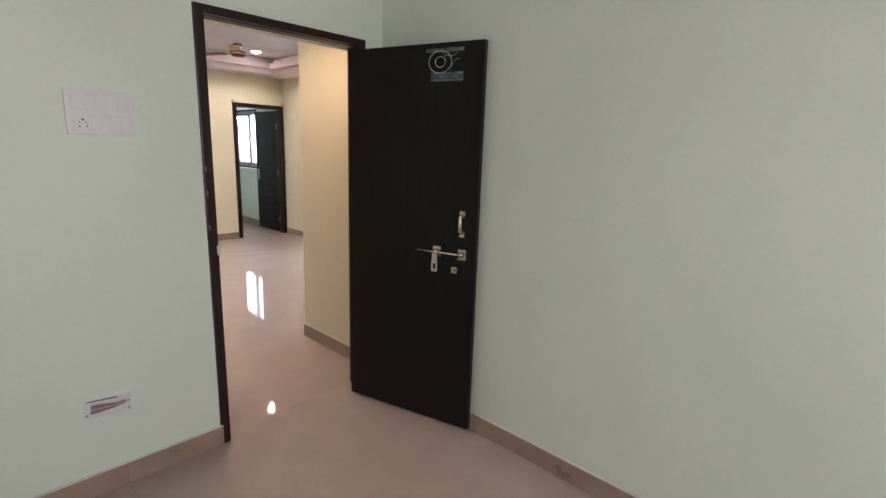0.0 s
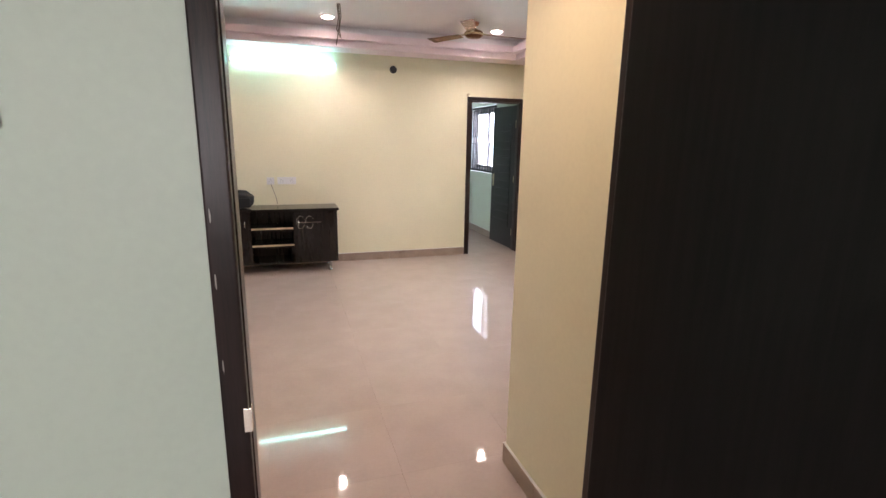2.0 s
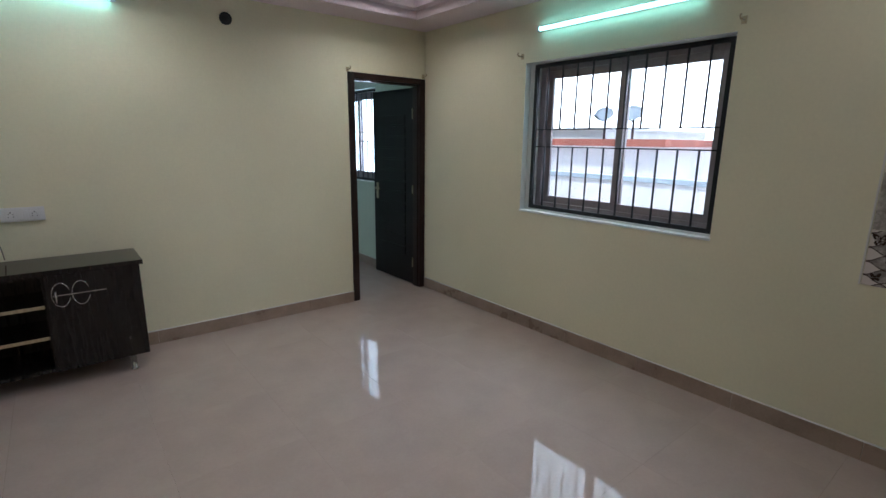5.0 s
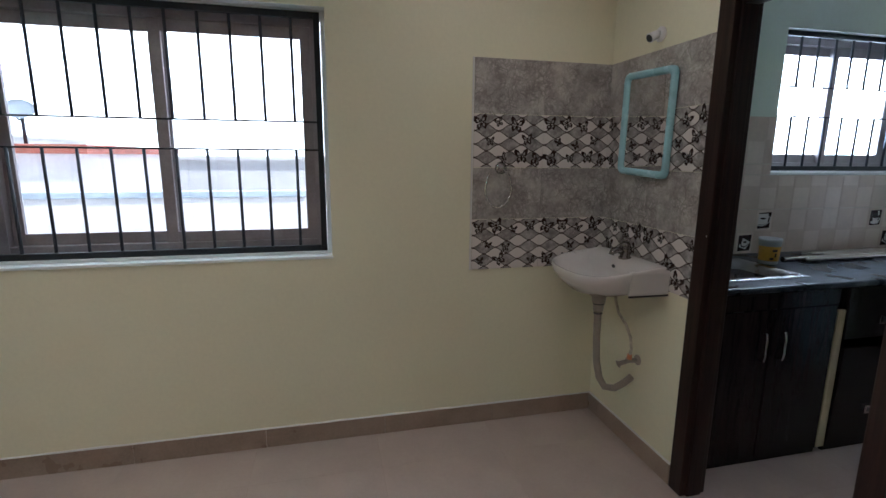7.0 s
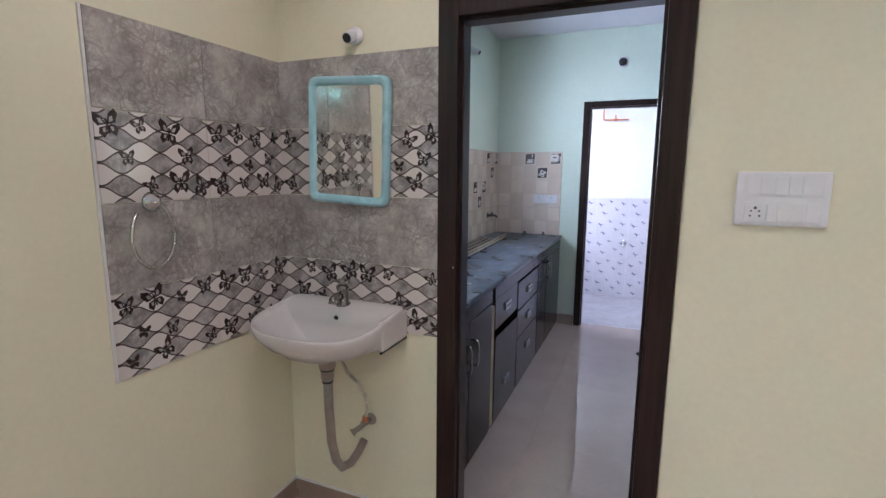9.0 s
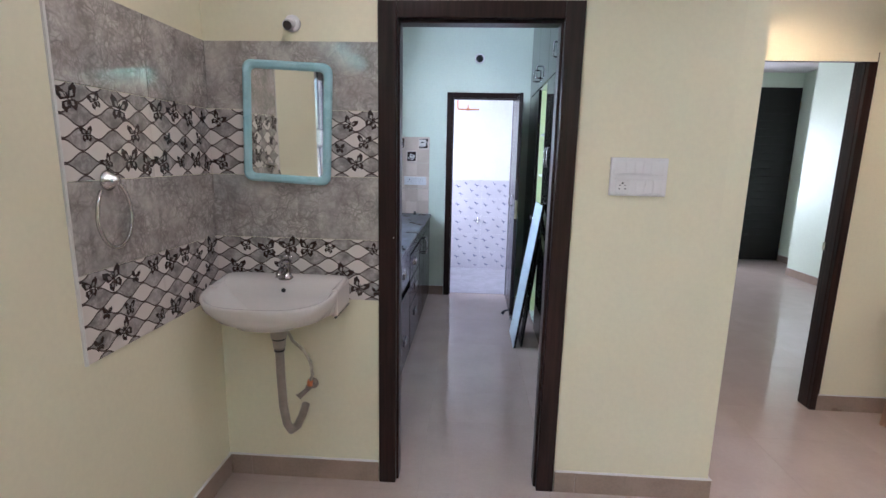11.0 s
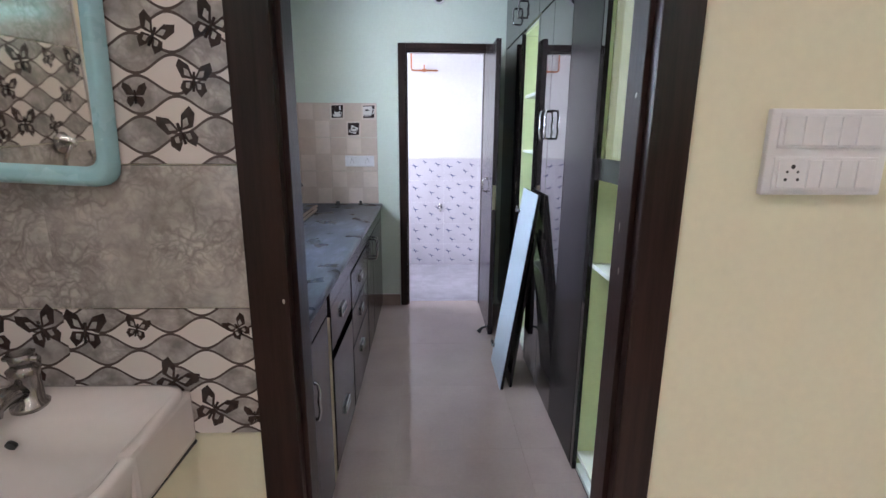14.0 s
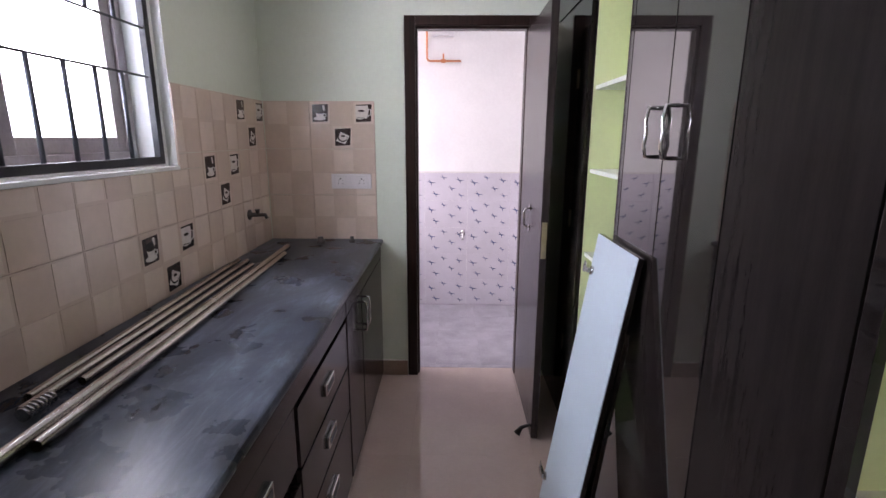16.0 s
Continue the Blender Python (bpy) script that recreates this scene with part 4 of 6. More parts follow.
part("pocket", B(0.03, 0.20, -0.146, -0.10, 0.02, 0.13, 0.02), M_BAG, bag)
part("strap", sweep(bmesh.new(), ((-0.18, -0.08, 0.12), (-0.25, -0.11, 0.10), (-0.27, -0.12, 0.04), (-0.24, -0.12, 0.015), (-0.12, -0.14, 0.012)), 0.012, 8, flat=(1.6, 0.4)), M_BAG, bag)


def switch_board(m, w, h, rows, label, rockers=True, sockets=()):
    """Plate on a wall whose outward side is -y. rows: lists of rocker widths; a width below 0 is a round-pin socket."""
    root = thing("switch_board", m, label, "switch")
    part("plate", B(-w / 2, w / 2, -0.014, 0.0, -h / 2, h / 2, 0.004), M_PLASTIC, root)
    for r, row in enumerate(rows):
        n = len(row)
        z = h / 2 - (r + 0.5) * h / len(rows)
        hh = h / len(rows) * 0.33
        part("module_frame", B(-w * 0.43, w * 0.43, -0.0165, -0.0142, z - hh * 1.22, z + hh * 1.22, 0.0012), M_SWITCH, root)
        x = -w / 2 + w * 0.10
        step = w * 0.80 / sum(abs(k) for k in row)
        for k in row:
            x1 = x + abs(k) * step
            if k > 0:
                part("rocker", B(x + 0.0014, x1 - 0.0014, -0.0192, -0.0167, z - hh, z + hh, 0.0012), M_SWITCH, root)
            else:
                so = part("socket", B(x + 0.001, x1 - 0.001, -0.0185, -0.0167, z - hh, z + hh, 0.002), M_SWITCH, root)
                for dx, dz, rr in ((0, 0.4, 0.0042), (-0.35, -0.3, 0.003), (0.35, -0.3, 0.003), (-0.3, 0.12, 0.0026), (0.3, 0.12, 0.0026)):
                    cx, cz = (x + x1) / 2 + dx * (x1 - x) * 0.6, z + dz * hh * 1.3
                    part("pin_hole", sweep(bmesh.new(), ((cx, -0.0192, cz), (cx, -0.0186, cz)), rr, 8), M_BLACK, so)
            x = x1
    return root


switch_board((0.434, 0.0, 1.432, 0, 0, 180), 0.224, 0.152, ([1, 1, 0.9, 0.9, 1.3], [-1.5, 0.7, 0.9, 0.9, 0.9]), "white modular switch board on the cream wall")
switch_board((-1.454, BN, 1.617, 0, 0, 0), 0.228, 0.166, ([1, 1, 1, 1, 1], [-1.6, 0.9, 0.9, 0.9, 0.9]), "white modular switch board on the mint wall")
switch_board((-1.12, N, 1.035, 0, 0, 0), 0.085, 0.085, ([-1],), "small square wall socket")
switch_board((-0.935, N, 1.037, 0, 0, 0), 0.215, 0.088, ([-1, 0.5, 0.5, -1],), "white double socket plate")
switch_board((1.697, KS + 0.008, 1.245, 0, 0, 180), 0.236, 0.088, ([-1.3, 0.6, 0.6, -1.3],), "white kitchen socket plate on the tiles")
cable = thing("socket_cable", (-1.115, N - 0.02, 1.0), "thin cable hanging from the wall socket", "cable")
part("cable", sweep(bmesh.new(), ((0, 0, 0), (0.02, -0.01, -0.07), (0.05, -0.015, -0.16), (0.06, -0.03, -0.233)), 0.003, 6), M_WIRE, cable)

# open junction box low on the bedroom wall
jb = thing("junction_box", (-1.54, BN, 0.397, 0, 6, 0), "open pale wall box with bare copper wires", "socket box")
part("back", B(-0.082, 0.082, -0.0015, -0.0003, -0.036, 0.036), M_PLASTIC, jb)
for q in ((-0.086, 0.086, 0.036, 0.041), (-0.086, 0.086, -0.041, -0.036), (-0.086, -0.082, -0.036, 0.036), (0.082, 0.086, -0.036, 0.036)):
    part("rim", B(q[0], q[1], -0.008, -0.0005, q[2], q[3], 0.001), M_PLASTIC, jb)
part("gap", B(-0.08, 0.03, -0.0025, -0.0016, 0.029, 0.035), M_BLACK, jb, "dark gap at the top edge")
for x, z in ((0.072, 0.006), (0.076, -0.028), (-0.076, -0.028)):
    part("screw_hole", B(x - 0.003, x + 0.003, -0.0026, -0.0016, z - 0.003, z + 0.003), M_BLACK, jb)
for k in range(6):
    z = -0.016 + 0.007 * k
    part("wire", sweep(bmesh.new(), ((0.062, -0.006, 0.002 + 0.002 * k), (0.02, -0.010 - 0.001 * k, z * 0.6), (-0.03, -0.013, z), (-0.066, -0.006, z * 1.1 - 0.004)), 0.0022, 6), (M_COPPER, M_WIRE, M_PALECLOTH)[k % 3], jb)


def hole(m, r, label, mats=M_BLACK, rim=M_PLASTIC):
    root = thing("wall_fitting", m, label, "fitting")
    part("rim", spin(bmesh.new(), ((r * 0.72, 0.0), (r, 0.0), (r * 0.97, -0.006), (r * 0.75, -0.006)), axis="y"), rim, root)
    part("recess", spin(bmesh.new(), ((0.001, -0.005), (r * 0.73, -0.005), (r * 0.72, -0.0072), (0.001, -0.0072)), axis="y"), mats, root)
    return root


hole((0.378, N, 2.375), 0.045, "dark round wire hole in the wall", M_BLACK, M_BLACK)
hole((1.057, KS, 2.483, 0, 0, 180), 0.05, "round white fan hook box")


def bulb_holder(m, label):
    root = thing("bulb_holder", m, label, "bulb holder", "empty bulb holders")
    part("base", spin(bmesh.new(), ((0.032, 0.0), (0.032, -0.010), (0.02, -0.018), (0.001, -0.019)), axis="y"), M_PLASTIC, root)
    part("cup", sweep(bmesh.new(), ((0, -0.015, 0), (0, -0.035, -0.006), (0, -0.06, -0.02)), (0.018, 0.019, 0.021), 14), M_PLASTIC, root)
    part("opening", sweep(bmesh.new(), ((0, -0.060, -0.020), (0, -0.063, -0.0215)), 0.017, 14), M_BLACK, root)


bulb_holder((1.826, 0.0, 2.0, 0, 0, 180), "empty white bulb holder above the basin")
bulb_holder((E, -2.36, 2.50, 0, 0, -90), "empty bulb holder high on the kitchen wall")
bulb_holder((W, 3.75, 2.44, 0, 0, 90), "empty bulb holder above the entrance")


def bracket(m, label="small metal curtain bracket"):
    root = thing("curtain_bracket", m, label, "bracket", "curtain brackets")
    part("arm", sweep(bmesh.new(), ((0, 0, 0), (0, -0.05, 0.0), (0, -0.06, 0.012), (0, -0.05, 0.022)), 0.005, 8), M_BRASS, root)
    part("plate", B(-0.014, 0.014, -0.004, 0.0, -0.02, 0.02, 0.001), M_BRASS, root)


for m in ((E, 1.43, 2.16, 0, 0, -90), (E, 2.99, 2.16, 0, 0, -90), (1.36, N, 2.115), (2.175, N, 2.125), (-1.17, -0.90, 2.10, 0, 0, 180)):
    bracket(m)


# washbasin
bs = thing("washbasin", (1.875, 0.0, 0.80), "white ceramic wall washbasin on the tiled corner", "washbasin")
b = bmesh.new()
n = 40


def rim_pt(k, s, z):
    a = 2 * math.pi * k / n
    cx, cy = math.cos(a), math.sin(a)
    hx = 0.262 * (abs(cx) ** (0.78 if cy > 0 else 0.15)) * (1 if cx > 0 else -1)
    hy = (0.185 * (abs(cy) ** 0.85)) if cy > 0 else (-0.205 * abs(cy) ** 0.15)
    return (hx * s, 0.212 + hy * s, z) if z >= 0 else (hx * s ** 0.7, (0.212 + hy) * (0.35 + 0.65 * s), z)


def slope(y):
    return 0.185 - 0.045 * max(0.0, min(1.0, (y - 0.08) / 0.30))


rows = []
for s, dz, sy in ((0.16, -0.150, 0.0), (0.48, -0.138, 0.0), (0.82, -0.090, 0.0), (0.97, -0.038, 0.0), (1.0, -0.008, 0.0), (0.99, 0.0, 0.0), (0.955, 0.001, 0.0), (0.90, -0.010, 0.015), (0.78, -0.06, 0.02), (0.52, -0.115, 0.02), (0.12, -0.13, 0.02)):
    ring = []
    for k in range(n):
        x, y, z = rim_pt(k, s, -1 if len(rows) < 4 else 0)
        if 1 < len(rows) < 4:
            xo, yo, z = rim_pt(k, 0.985, 0)
            f = max(0.0, min(1.0, (0.27 - yo) / 0.08))
            x, y = x + (xo - x) * f, y + (yo - y) * f
        back = y < 0.10
        yy = y + sy
        if s < 0.93 and dz > -0.14 and sy > 0.01:
            yy = max(yy, 0.115 + 0.05 * (1 - s))
        ring.append(b.verts.new((x, max(0.002, yy), slope(yy) + dz)))
    rows.append(ring)
for p, q in zip(rows, rows[1:]):
    for k in range(n):
        b.faces.new((p[k], p[(k + 1) % n], q[(k + 1) % n], q[k])).smooth = True
b.faces.new(rows[0][::-1])
b.faces.new(rows[-1])
bmesh.ops.recalc_face_normals(b, faces=b.faces[:])
part("bowl", b, M_CERAMIC, bs)
part("overflow_hole", sweep(bmesh.new(), ((-0.02, 0.131, 0.145), (-0.02, 0.137, 0.143)), 0.009, 12), M_BLACK, bs, "dark overflow hole")
part("drain", spin(bmesh.new(), ((0.001, 0.0), (0.03, 0.0), (0.028, 0.004), (0.001, 0.004)), 0, 0.23, 16), M_CHROME, bs).location.z = 0.032
tap = part("tap", spin(bmesh.new(), ((0.030, 0.0), (0.030, 0.008), (0.023, 0.014), (0.022, 0.06), (0.026, 0.075), (0.016, 0.084)), -0.005, 0.065, 16), M_TAP, bs, "chrome pillar tap")
tap.location.z = 0.175
part("spout", sweep(bmesh.new(), ((-0.005, 0.07, 0.035), (-0.005, 0.11, 0.045), (-0.005, 0.135, 0.036), (-0.005, 0.14, 0.022)), (0.017, 0.016, 0.014, 0.013), 10), M_TAP, tap)
part("knob", sweep(bmesh.new(), ((-0.005, 0.065, 0.078), (-0.005, 0.065, 0.105)), (0.016, 0.022), 10), M_TAP, tap)
part("spindle", sweep(bmesh.new(), ((-0.035, 0.065, 0.094), (0.025, 0.065, 0.094)), 0.006, 8), M_CHROME, tap)
part("waste", spin(bmesh.new(), ((0.024, -0.075), (0.026, -0.04), (0.032, -0.03), (0.034, -0.005), (0.05, 0.005))
                   , -0.02, 0.20, 16), M_HOSE, bs, "grey waste coupling").location.z = 0.0
part("waste_hose", sweep(bmesh.new(), ((-0.02, 0.20, -0.06), (-0.02, 0.198, -0.2), (-0.022, 0.19, -0.34), (-0.026, 0.17, -0.43), (-0.032, 0.14, -0.478), (-0.04, 0.09, -0.488), (-0.048, 0.045, -0.462), (-0.05, 0.0, -0.43)), 0.0175, 14), M_HOSE, bs, "bent grey waste hose")
part("waste_collar", spin(bmesh.new(), ((0.027, -0.012), (0.0285, -0.010), (0.0285, -0.002), (0.027, 0.0)), -0.02, 0.20, 16), M_BLACK, bs, "dark rubber collar").location.z = -0.03
part("waste_collar", spin(bmesh.new(), ((0.0205, -0.006), (0.0215, -0.005), (0.0215, -0.001), (0.0205, 0.0)), -0.02, 0.20, 16), M_BLACK, bs, "dark clamp ring").location.z = -0.085
part("inlet_hose", sweep(bmesh.new(), ((0.005, 0.09, 0.03), (-0.01, 0.10, -0.03), (-0.035, 0.095, -0.09), (-0.075, 0.075, -0.14), (-0.098, 0.06, -0.20), (-0.102, 0.055, -0.26), (-0.092, 0.052, -0.29)), 0.0068, 8), M_INLET, bs, "thin stained inlet hose")
vl = part("valve", sweep(bmesh.new(), ((-0.085, 0.0, -0.325), (-0.085, 0.03, -0.325), (-0.085, 0.062, -0.318)), (0.011, 0.012, 0.014), 10), M_HOSE, bs, "small angle stop valve")
part("union_nut", sweep(bmesh.new(), ((-0.088, 0.052, -0.312), (-0.091, 0.052, -0.288)), (0.014, 0.012), 6), M_COPPER, vl, "orange brass union nut")
part("valve_wheel", sweep(bmesh.new(), ((-0.085, 0.055, -0.325), (-0.050, 0.078, -0.352), (-0.046, 0.082, -0.356)), (0.010, 0.012, 0.020), 8), M_HOSE, vl)
part("wall_flange", spin(bmesh.new(), ((0.026, 0.0), (0.026, 0.004), (0.019, 0.010), (0.001, 0.011)), axis="y"), M_HOSE, vl).location = (-0.085, 0.0, -0.325)
for sd in (-1, 1):
    part("side_panel", B(sd * 0.2485 - 0.0135, sd * 0.2485 + 0.0135, 0.002, 0.205, 0.062, 0.172, 0.011), M_CERAMIC, bs, "flat ceramic side")
part("bracket", sweep(bmesh.new(), ((-0.256, 0.004, 0.0575), (-0.254, 0.10, 0.0575), (-0.252, 0.20, 0.0575)), 0.0045, 6), M_BLACK, bs, "black support rod under the side")

# mirror
mr = thing("wall_mirror", (1.866, 0.008, 1.375), "rectangular mirror in a sky-blue plastic frame", "mirror")
b = bmesh.new()
prof = ((0.0, 0.0), (0.0, 0.016), (0.006, 0.024), (0.012, 0.026), (0.017, 0.022), (0.022, 0.023), (0.028, 0.017), (0.033, 0.010))
W2, H2 = 0.181, 0.480
loops = []
for d, y in prof:
    ring = []
    r = max(0.006, 0.035 - d * 0.5)
    for cx, cz, a0 in ((W2 - d - r, H2 - d - r, 0), (-(W2 - d - r), H2 - d - r, 90), (-(W2 - d - r), d + r, 180), (W2 - d - r, d + r, 270)):
        for k in range(5):
            a = radians(a0 + 22.5 * k)
            ring.append(b.verts.new((cx + r * math.cos(a), y, cz + r * math.sin(a))))
    loops.append(ring)
for p, q in zip(loops, loops[1:]):
    for k in range(len(p)):
        b.faces.new((p[k], p[(k + 1) % len(p)], q[(k + 1) % len(p)], q[k])).smooth = True
bmesh.ops.recalc_face_normals(b, faces=b.faces[:])
part("frame", b, M_BLUE, mr)
part("glass", B(-0.150, 0.150, 0.004, 0.0101, 0.031, 0.449), M_MIRROR, mr, "mirror glass")
mr.rotation_euler = (radians(-1.2), radians(-2.6), 0)

# towel ring
tr = thing("towel_ring", (E - 0.007, 0.604, 1.404), "chrome towel ring on the tiled wall", "towel ring")
part("boss", spin(bmesh.new(), ((0.03, 0.0), (0.032, -0.006), (0.022, -0.012), (0.012, -0.035), (0.001, -0.04)), axis="x"), M_CHROME, tr)
pts = []
for k in range(25):
    a = radians(90 + 15 * k * 0.88)
    pts.append((-0.03, 0.02 + 0.068 * math.cos(a) * (1.0 if math.sin(a) > 0 else 1.05), -0.10 + 0.10 * math.sin(a)))
part("ring", sweep(bmesh.new(), pts, 0.0055, 8), M_CHROME, tr)

# plastic armchair
ch = thing("armchair", (-1.573, -0.520, 0, 0, 0, -9), "beige moulded plastic armchair by the wall", "chair")
part("seat", B(-0.21, 0.21, -0.20, 0.22, 0.40, 0.425, 0.010), M_CHAIR, ch)
b = bmesh.new()
bx(b, -0.20, 0.20, -0.012, 0.012, 0.0, 0.30, 0.006)
part("backrest", move(b, pose(0, -0.225, 0.47, 12, 0, 0)), M_CHAIR, ch)
part("back_rail", sweep(bmesh.new(), ((-0.235, -0.23, 0.62), (-0.21, -0.29, 0.78), (-0.12, -0.315, 0.83), (0.12, -0.315, 0.83), (0.21, -0.29, 0.78), (0.235, -0.23, 0.62)), 0.022, 10, flat=(1.3, 0.7)), M_CHAIR, ch)
for s in (-1, 1):
    part("armrest", sweep(bmesh.new(), ((s * 0.225, -0.25, 0.70), (s * 0.262, -0.18, 0.675), (s * 0.275, 0.02, 0.655), (s * 0.268, 0.20, 0.645), (s * 0.25, 0.255, 0.60), (s * 0.235, 0.25, 0.42)), 0.024, 10, flat=(1.5, 0.7)), M_CHAIR, ch)
    part("front_leg", sweep(bmesh.new(), ((s * 0.225, 0.215, 0.47), (s * 0.245, 0.222, 0.0)), (0.032, 0.022), 4), M_CHAIR, ch)
    part("rear_leg", sweep(bmesh.new(), ((s * 0.205, -0.19, 0.46), (s * 0.245, -0.185, 0.0)), (0.030, 0.020), 4), M_CHAIR, ch)


# ---- kitchen ----
CT = 0.895  # worktop height
wt = thing("worktop", (1.86, -1.63, CT - 0.03), "black granite worktop with dusty smears", "worktop")
b = bmesh.new()
sx0, sx1, sy0, sy1 = -0.20, 0.17, 0.85, 1.41  # cut-out for the sink
cells = [(i, j) for i in range(3) for j in range(3) if (i, j) != (1, 1)]
gx, gy = (-0.338, sx0, sx1, 0.338), (-1.528, sy0, sy1, 1.528)
grid = {(i, j, k): b.verts.new((gx[i], gy[j], 0.03 * k)) for i in range(4) for j in range(4) for k in range(2)}
for i, j in cells:
    for k in range(2):
        b.faces.new([grid[q] for q in ((i, j, k), (i + 1, j, k), (i + 1, j + 1, k), (i, j + 1, k))])
    for di, dj, p, q in ((-1, 0, (0, 0), (0, 1)), (1, 0, (1, 0), (1, 1)), (0, -1, (0, 0), (1, 0)), (0, 1, (0, 1), (1, 1))):
        if (i + di, j + dj) not in cells:
            p, q = (i + p[0], j + p[1]), (i + q[0], j + q[1])
            b.faces.new([grid[(*p, 0)], grid[(*q, 0)], grid[(*q, 1)], grid[(*p, 1)]])
bmesh.ops.recalc_face_normals(b, faces=b.faces[:])
front_edges = [e for e in b.edges if all(v.co.x < -0.337 for v in e.verts) and abs(e.verts[0].co.z - e.verts[1].co.z) < 0.001]
bmesh.ops.bevel(b, geom=front_edges, offset=0.012, segments=3, profile=0.5, affect="EDGES")
part("slab", b, M_GRANITE, wt)

sk = thing("kitchen_sink", (1.845, -0.50, CT), "stainless steel sink let into the worktop", "sink")
b = bmesh.new()
loops = []
for hw, hl, z in ((0.215, 0.31, 0.004), (0.212, 0.305, 0.007), (0.17, 0.255, 0.006), (0.16, 0.245, -0.006), (0.145, 0.225, -0.15), (0.11, 0.18, -0.17)):
    ring = []
    r = 0.004 if hw > 0.2 else 0.055
    for cx, cy, a0 in ((hw - r, hl - r, 0), (-(hw - r), hl - r, 90), (-(hw - r), -(hl - r), 180), (hw - r, -(hl - r), 270)):
        for k in range(6):
            a = radians(a0 + 18 * k)
            ring.append(b.verts.new((cx + r * math.cos(a), cy + r * math.sin(a), z)))
    loops.append(ring)
for p, q in zip(loops, loops[1:]):
    for k in range(len(p)):
        b.faces.new((p[k], p[(k + 1) % len(p)], q[(k + 1) % len(p)], q[k])).smooth = True
b.faces.new(loops[-1])
bmesh.ops.recalc_face_normals(b, faces=b.faces[:])
part("bowl", b, M_SINK, sk)
part("drain", spin(bmesh.new(), ((0.001, -0.168), (0.04, -0.168), (0.036, -0.163), (0.001, -0.165)), 0, 0, 16), M_CHROME, sk)


def cup_pull(root, x, y, z):
    h = part("handle", B(x - 0.012, x, y - 0.055, y + 0.055, z - 0.022, z + 0.022, 0.003), M_CHROME, root, "flat chrome recessed handle")
    part("recess", B(x - 0.0135, x - 0.0121, y - 0.042, y + 0.042, z - 0.010, z + 0.012), M_BLACK, h)


def bow_handle(root, x, y, z, s, h=0.13, name="handle"):
    return part(name, sweep(bmesh.new(), ((x, y, z - h / 2), (x + s * 0.028, y, z - h / 2), (x + s * 0.034, y, z - h / 4), (x + s * 0.030, y, z), (x + s * 0.034, y, z + h / 4), (x + s * 0.028, y, z + h / 2), (x, y, z + h / 2)), 0.006, 8), M_CHROME, root, "wavy chrome bow handle")


FX = 1.535


def base_unit(y0, y1, fronts, label):
    """Floor unit under the worktop; fronts: (name, y0, y1, z0, z1, handle height or None, tilt)."""
    yc = (y0 + y1) / 2
    root = thing("base_cabinet", (FX, yc, 0), label, "cabinet", "kitchen base cabinets")
    for nm, q in zip(("side", "side", "base", "back", "top_board", "toe_board"), ((0.019, 0.62, y0 - yc + 0.001, y0 - yc + 0.019, 0.06, 0.862), (0.019, 0.62, y1 - yc - 0.019, y1 - yc - 0.001, 0.06, 0.862), (0.031, 0.62, y0 - yc + 0.02, y1 - yc - 0.02, 0.06, 0.08), (0.60, 0.62, y0 - yc + 0.02, y1 - yc - 0.02, 0.08, 0.862), (0.019, 0.62, y0 - yc + 0.02, y1 - yc - 0.02, 0.84, 0.86), (0.012, 0.03, y0 - yc + 0.001, y1 - yc - 0.001, 0.0, 0.06))):
        part(nm, B(*q), M_LAMK, root)
    part("top_rail", B(0.0, 0.0185, y0 - yc + 0.001, y1 - yc - 0.001, 0.785, 0.862, 0.002), M_LAMK, root)
    for nm, fa, fb, za, zb, hz, tilt in fronts:
        f = part(nm, B(0.0, 0.018, fa - yc + 0.002, fb - yc - 0.002, za, zb, 0.002), M_LAMK, root)
        f.rotation_euler[0] = radians(tilt)
        if nm == "drawer":
            cup_pull(f, 0.0, (fa + fb) / 2 - yc, hz)
        elif hz:
            bow_handle(f, 0.0, (fa if hz > 0 else fb) - yc + (0.05 if hz > 0 else -0.05), abs(hz), -1)
    return root


base_unit(-0.885, -0.115, (("door", -0.50, -0.12, 0.03, 0.78, 0.61, 0), ("door", -0.88, -0.505, 0.03, 0.78, -0.61, 0)), "dark brown laminate sink cabinet with two doors")
ply = thing("filler_strip", (FX + 0.01, -0.912, 0), "raw plywood filler strip between cabinets", "filler strip")
part("strip", B(-0.008, 0.012, -0.024, 0.024, 0.03, 0.752, 0.002), M_PLY, ply)
base_unit(-2.125, -0.94, (("drawer", -1.455, -0.945, 0.60, 0.785, 0.693, 0), ("drawer", -1.455, -0.945, 0.03, 0.535, 0.20, 1.8), ("drawer", -2.12, -1.48, 0.575, 0.765, 0.668, 0), ("drawer", -2.12, -1.48, 0.375, 0.565, 0.470, 0), ("drawer", -2.12, -1.48, 0.03, 0.365, 0.245, 0)), "dark brown laminate drawer cabinet with one sagging drawer")
base_unit(-3.15, -2.135, (("door", -2.465, -2.14, 0.03, 0.78, 0.0, 0), ("door", -3.14, -2.475, 0.03, 0.78, 0.0, 0)), "dark brown laminate corner cabinet")
for y in (-2.43, -2.51):
    h = thing("cabinet_handle", (FX, y, 0.675), "wavy chrome cabinet handle", "handle", "corner cabinet handles")
    bow_handle(h, 0.0, 0, 0.0, -1, 0.14, "bow")


